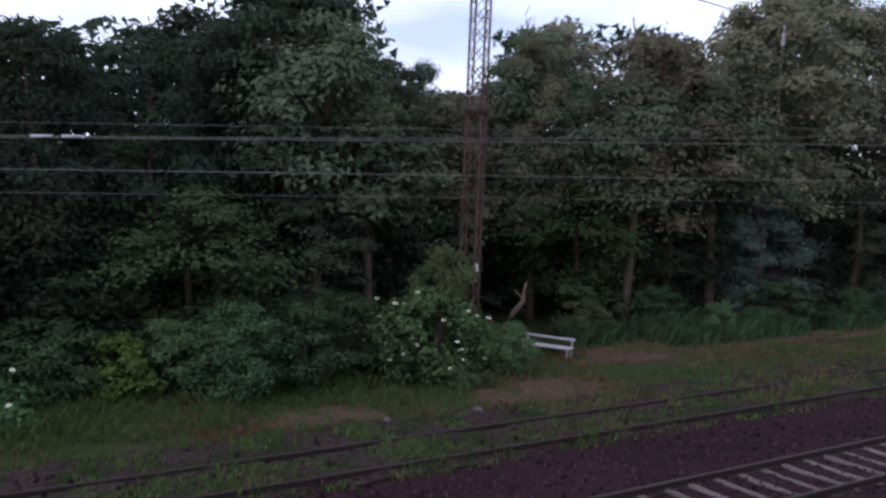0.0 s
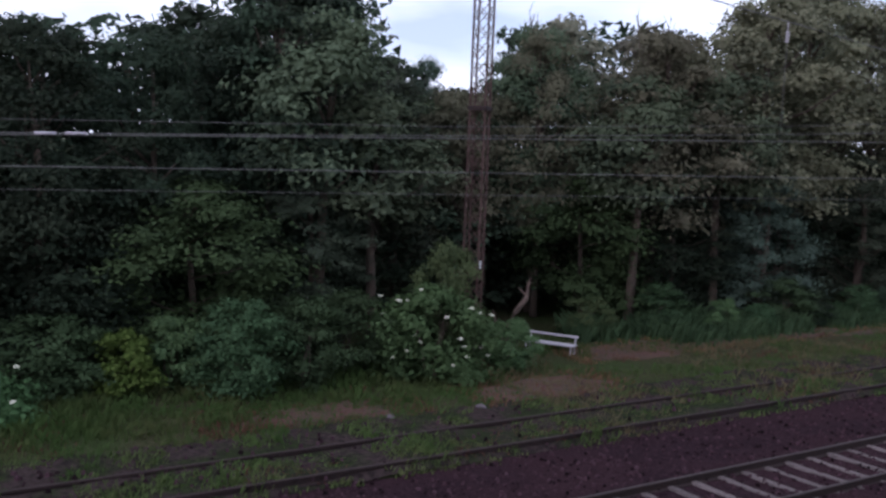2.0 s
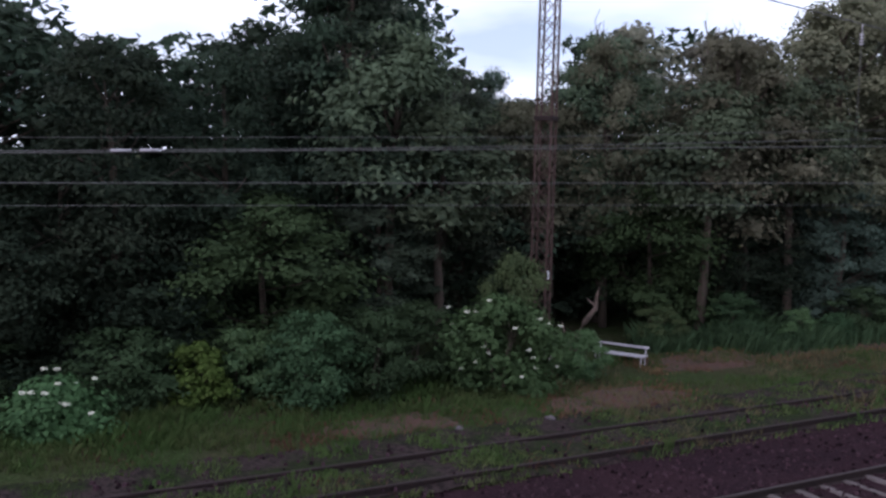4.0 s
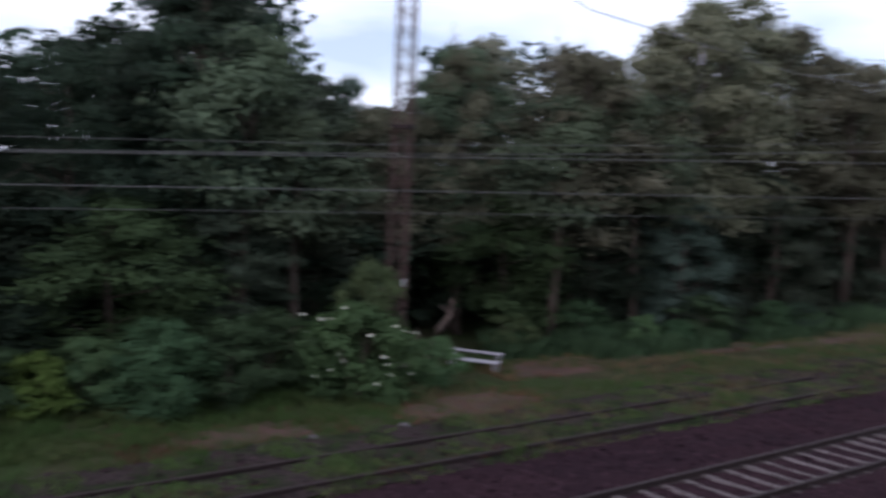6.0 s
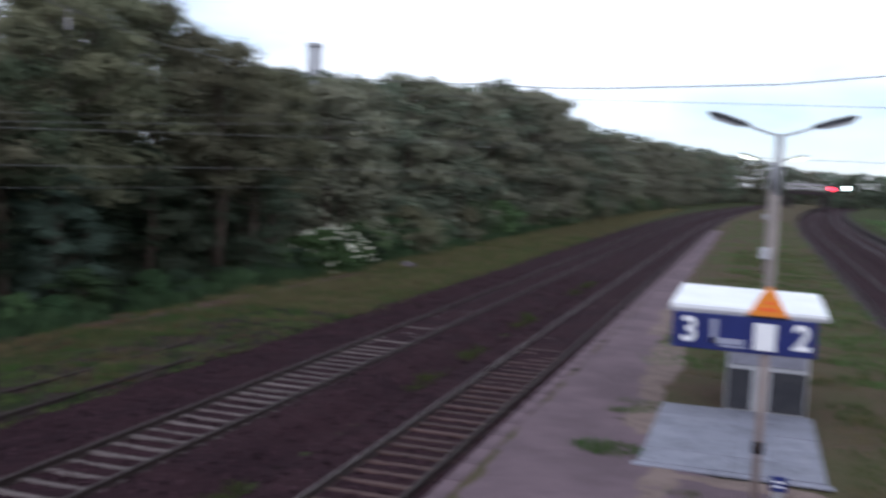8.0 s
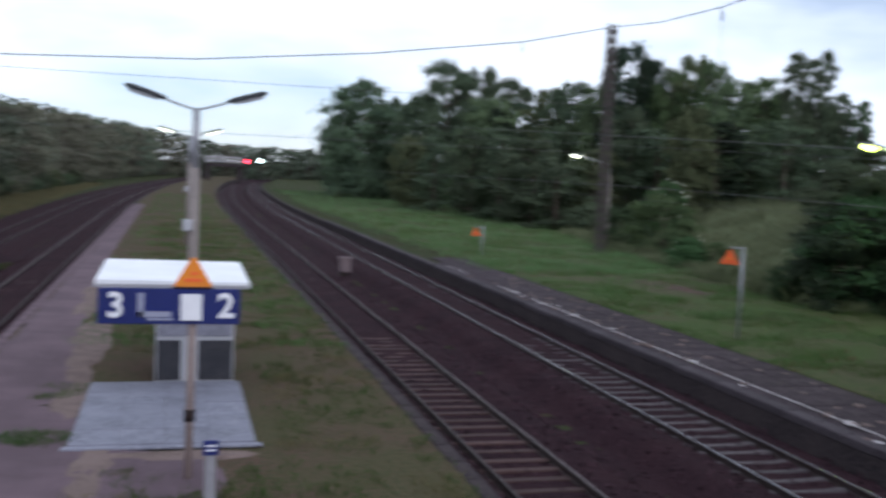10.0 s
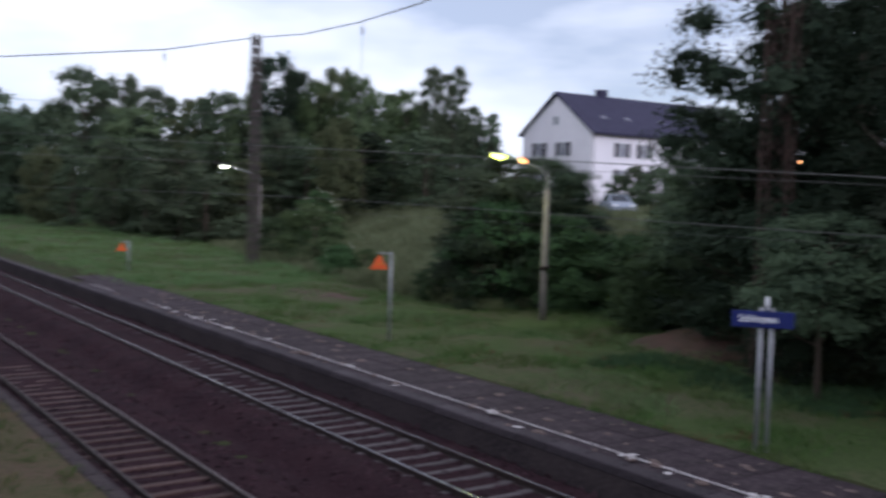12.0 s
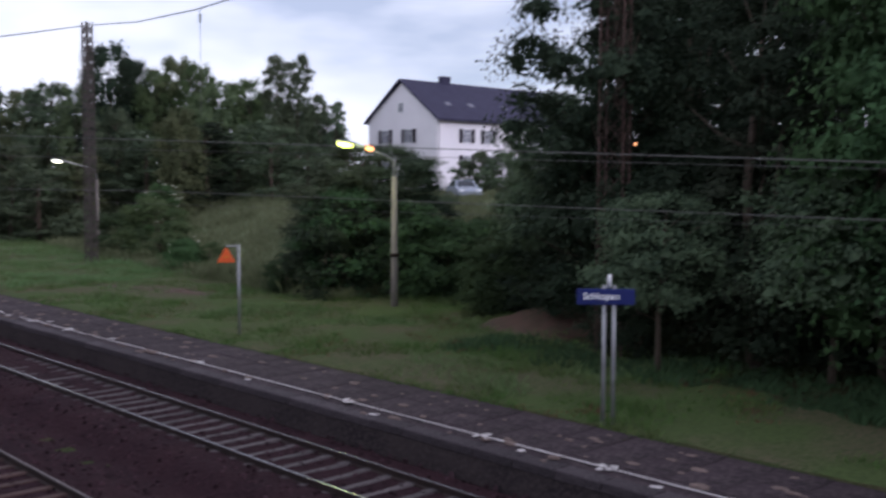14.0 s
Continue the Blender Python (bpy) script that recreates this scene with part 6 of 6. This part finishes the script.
# ---- edge line, kerbs and sleepers ----
def edge_line():
    th = thing("edge_line", "worn white safety line along the side platform", "line", kind="structure")
    rnd = random.Random(8)
    y = -6.0
    while y < 50:
        ln = rnd.uniform(1.2, 3.6)
        w = rnd.uniform(0.028, 0.042)
        if not (y > 36 and rnd.random() < 0.45):
            part("dash", Shape().box((13.78, y + ln / 2, PLAT + 0.018), (w, ln - rnd.choice([0.0, 0.02, 0.12]), 0.012)), WHITE_LINE, th)
        y += ln
    for y in (7.9, 10.4, 13.4, 17.8, 24.4, 33.0, 36.0, 39.5):
        s = Shape()
        for k in range(5):
            s.box((13.78 + rnd.uniform(-0.16, 0.16), y + rnd.uniform(-0.22, 0.22), PLAT + 0.018 + 0.001 * k), (rnd.uniform(.06, .16), rnd.uniform(.05, .15), 0.012), rz=rnd.uniform(0, 90))
        part("paint_blot", s, WHITE_LINE, th)
    for y in (9.2, 12.2, 16.3, 21.4, 30.0, 35.2, 38.0):
        part("paint_blot", Shape().box((13.35 + rnd.uniform(-.05, .9), y, PLAT + 0.02), (rnd.uniform(.08, .16), rnd.uniform(.12, .24), 0.012), rz=rnd.uniform(0, 90)), WHITE_LINE, th)


edge_line()


def pale_crumbs():
    """Pale worn spots scattered on the side platform."""
    rnd = random.Random(12)
    s = Shape()
    for _ in range(150):
        x, y, r = rnd.uniform(13.3, 15.7), rnd.uniform(0, 46), rnd.uniform(0.03, 0.13)
        n = 7
        ring = [(x + r * rnd.uniform(.5, 1.2) * math.cos(6.283 * k / n), y + 1.5 * r * rnd.uniform(.5, 1.2) * math.sin(6.283 * k / n), PLAT + 0.027) for k in range(n)]
        low = [(a + (a - x) * 0.1, b + (b - y) * 0.1, PLAT - 0.01) for a, b, _ in ring]
        s.add(ring + low, [tuple(range(n))] + [(n + k, n + (k + 1) % n, (k + 1) % n, k) for k in range(n)])
    tagged(part("pale_spots", s, SAND), "pale crumbled spots on the dark platform paving", "stain", kind="stuff")


pale_crumbs()


def stone_row(parent, x0, x1, y0, y1, mat, length=1.0):
    me = Shape().box((0, 0, 0), (x1 - x0, length - 0.015, 0.18), bevel=0.018).mesh("kerb_stone", mat)
    y, rnd = y0, random.Random(int(x0 * 10))
    while y < y1:
        c = y + length / 2
        ob = part("kerb_stone", me, mat, parent)
        ob.matrix_basis = pose((x0 + x1) / 2 + bend(c) + rnd.uniform(-.008, .008), c, PLAT - 0.085 + rnd.uniform(-0.006, 0.006), 0, rnd.uniform(-.4, .4), rnd.uniform(-.3, .3))
        y += length


stone_row(island, EDGE_L, EDGE_L + 0.3, -8, 110, ASPHALT)
stone_row(island, EDGE_R - 0.3, EDGE_R, -8, 110, WALL_DARK)
stone_row(far_body, EDGE_RR, EDGE_RR + 0.42, -8, 90, KERB_DARK)


def paving_flags():
    """Large worn flags of the side platform."""
    th = thing("side_platform_flags", "large dark worn flagstones of the side platform", "paving", kind="structure")
    me = Shape().box((0, 0, 0), (0.98, 0.98, 0.05), bevel=0.008).mesh("flag", PAVING)
    rnd = random.Random(3)
    for i in range(2):
        for j in range(60):
            ob = part("flag", me, PAVING, th)
            ob.matrix_basis = pose(14.0 + 0.49 + i * 0.99, -4 + j * 0.99, PLAT - 0.012 + rnd.uniform(-.008, .006), rnd.uniform(-.3, .3), rnd.uniform(-.3, .3), rnd.uniform(-.4, .4))


paving_flags()

SLEEPERS = {k: sleeper_mesh(k) for k in ("concrete", "grey", "wood")}
for tk, (kind, x) in track_things:
    rnd = random.Random(int(x * 7))
    for i in range(105):
        y = -8 + 0.62 * i
        ob = part("sleeper", SLEEPERS[kind], None, tk)
        ob.matrix_basis = pose(x + bend(y) + rnd.uniform(-.02, .02), y + rnd.uniform(-.025, .025), 0.0 + rnd.uniform(-.01, .012), 0, 0, rnd.uniform(-.7, .7))
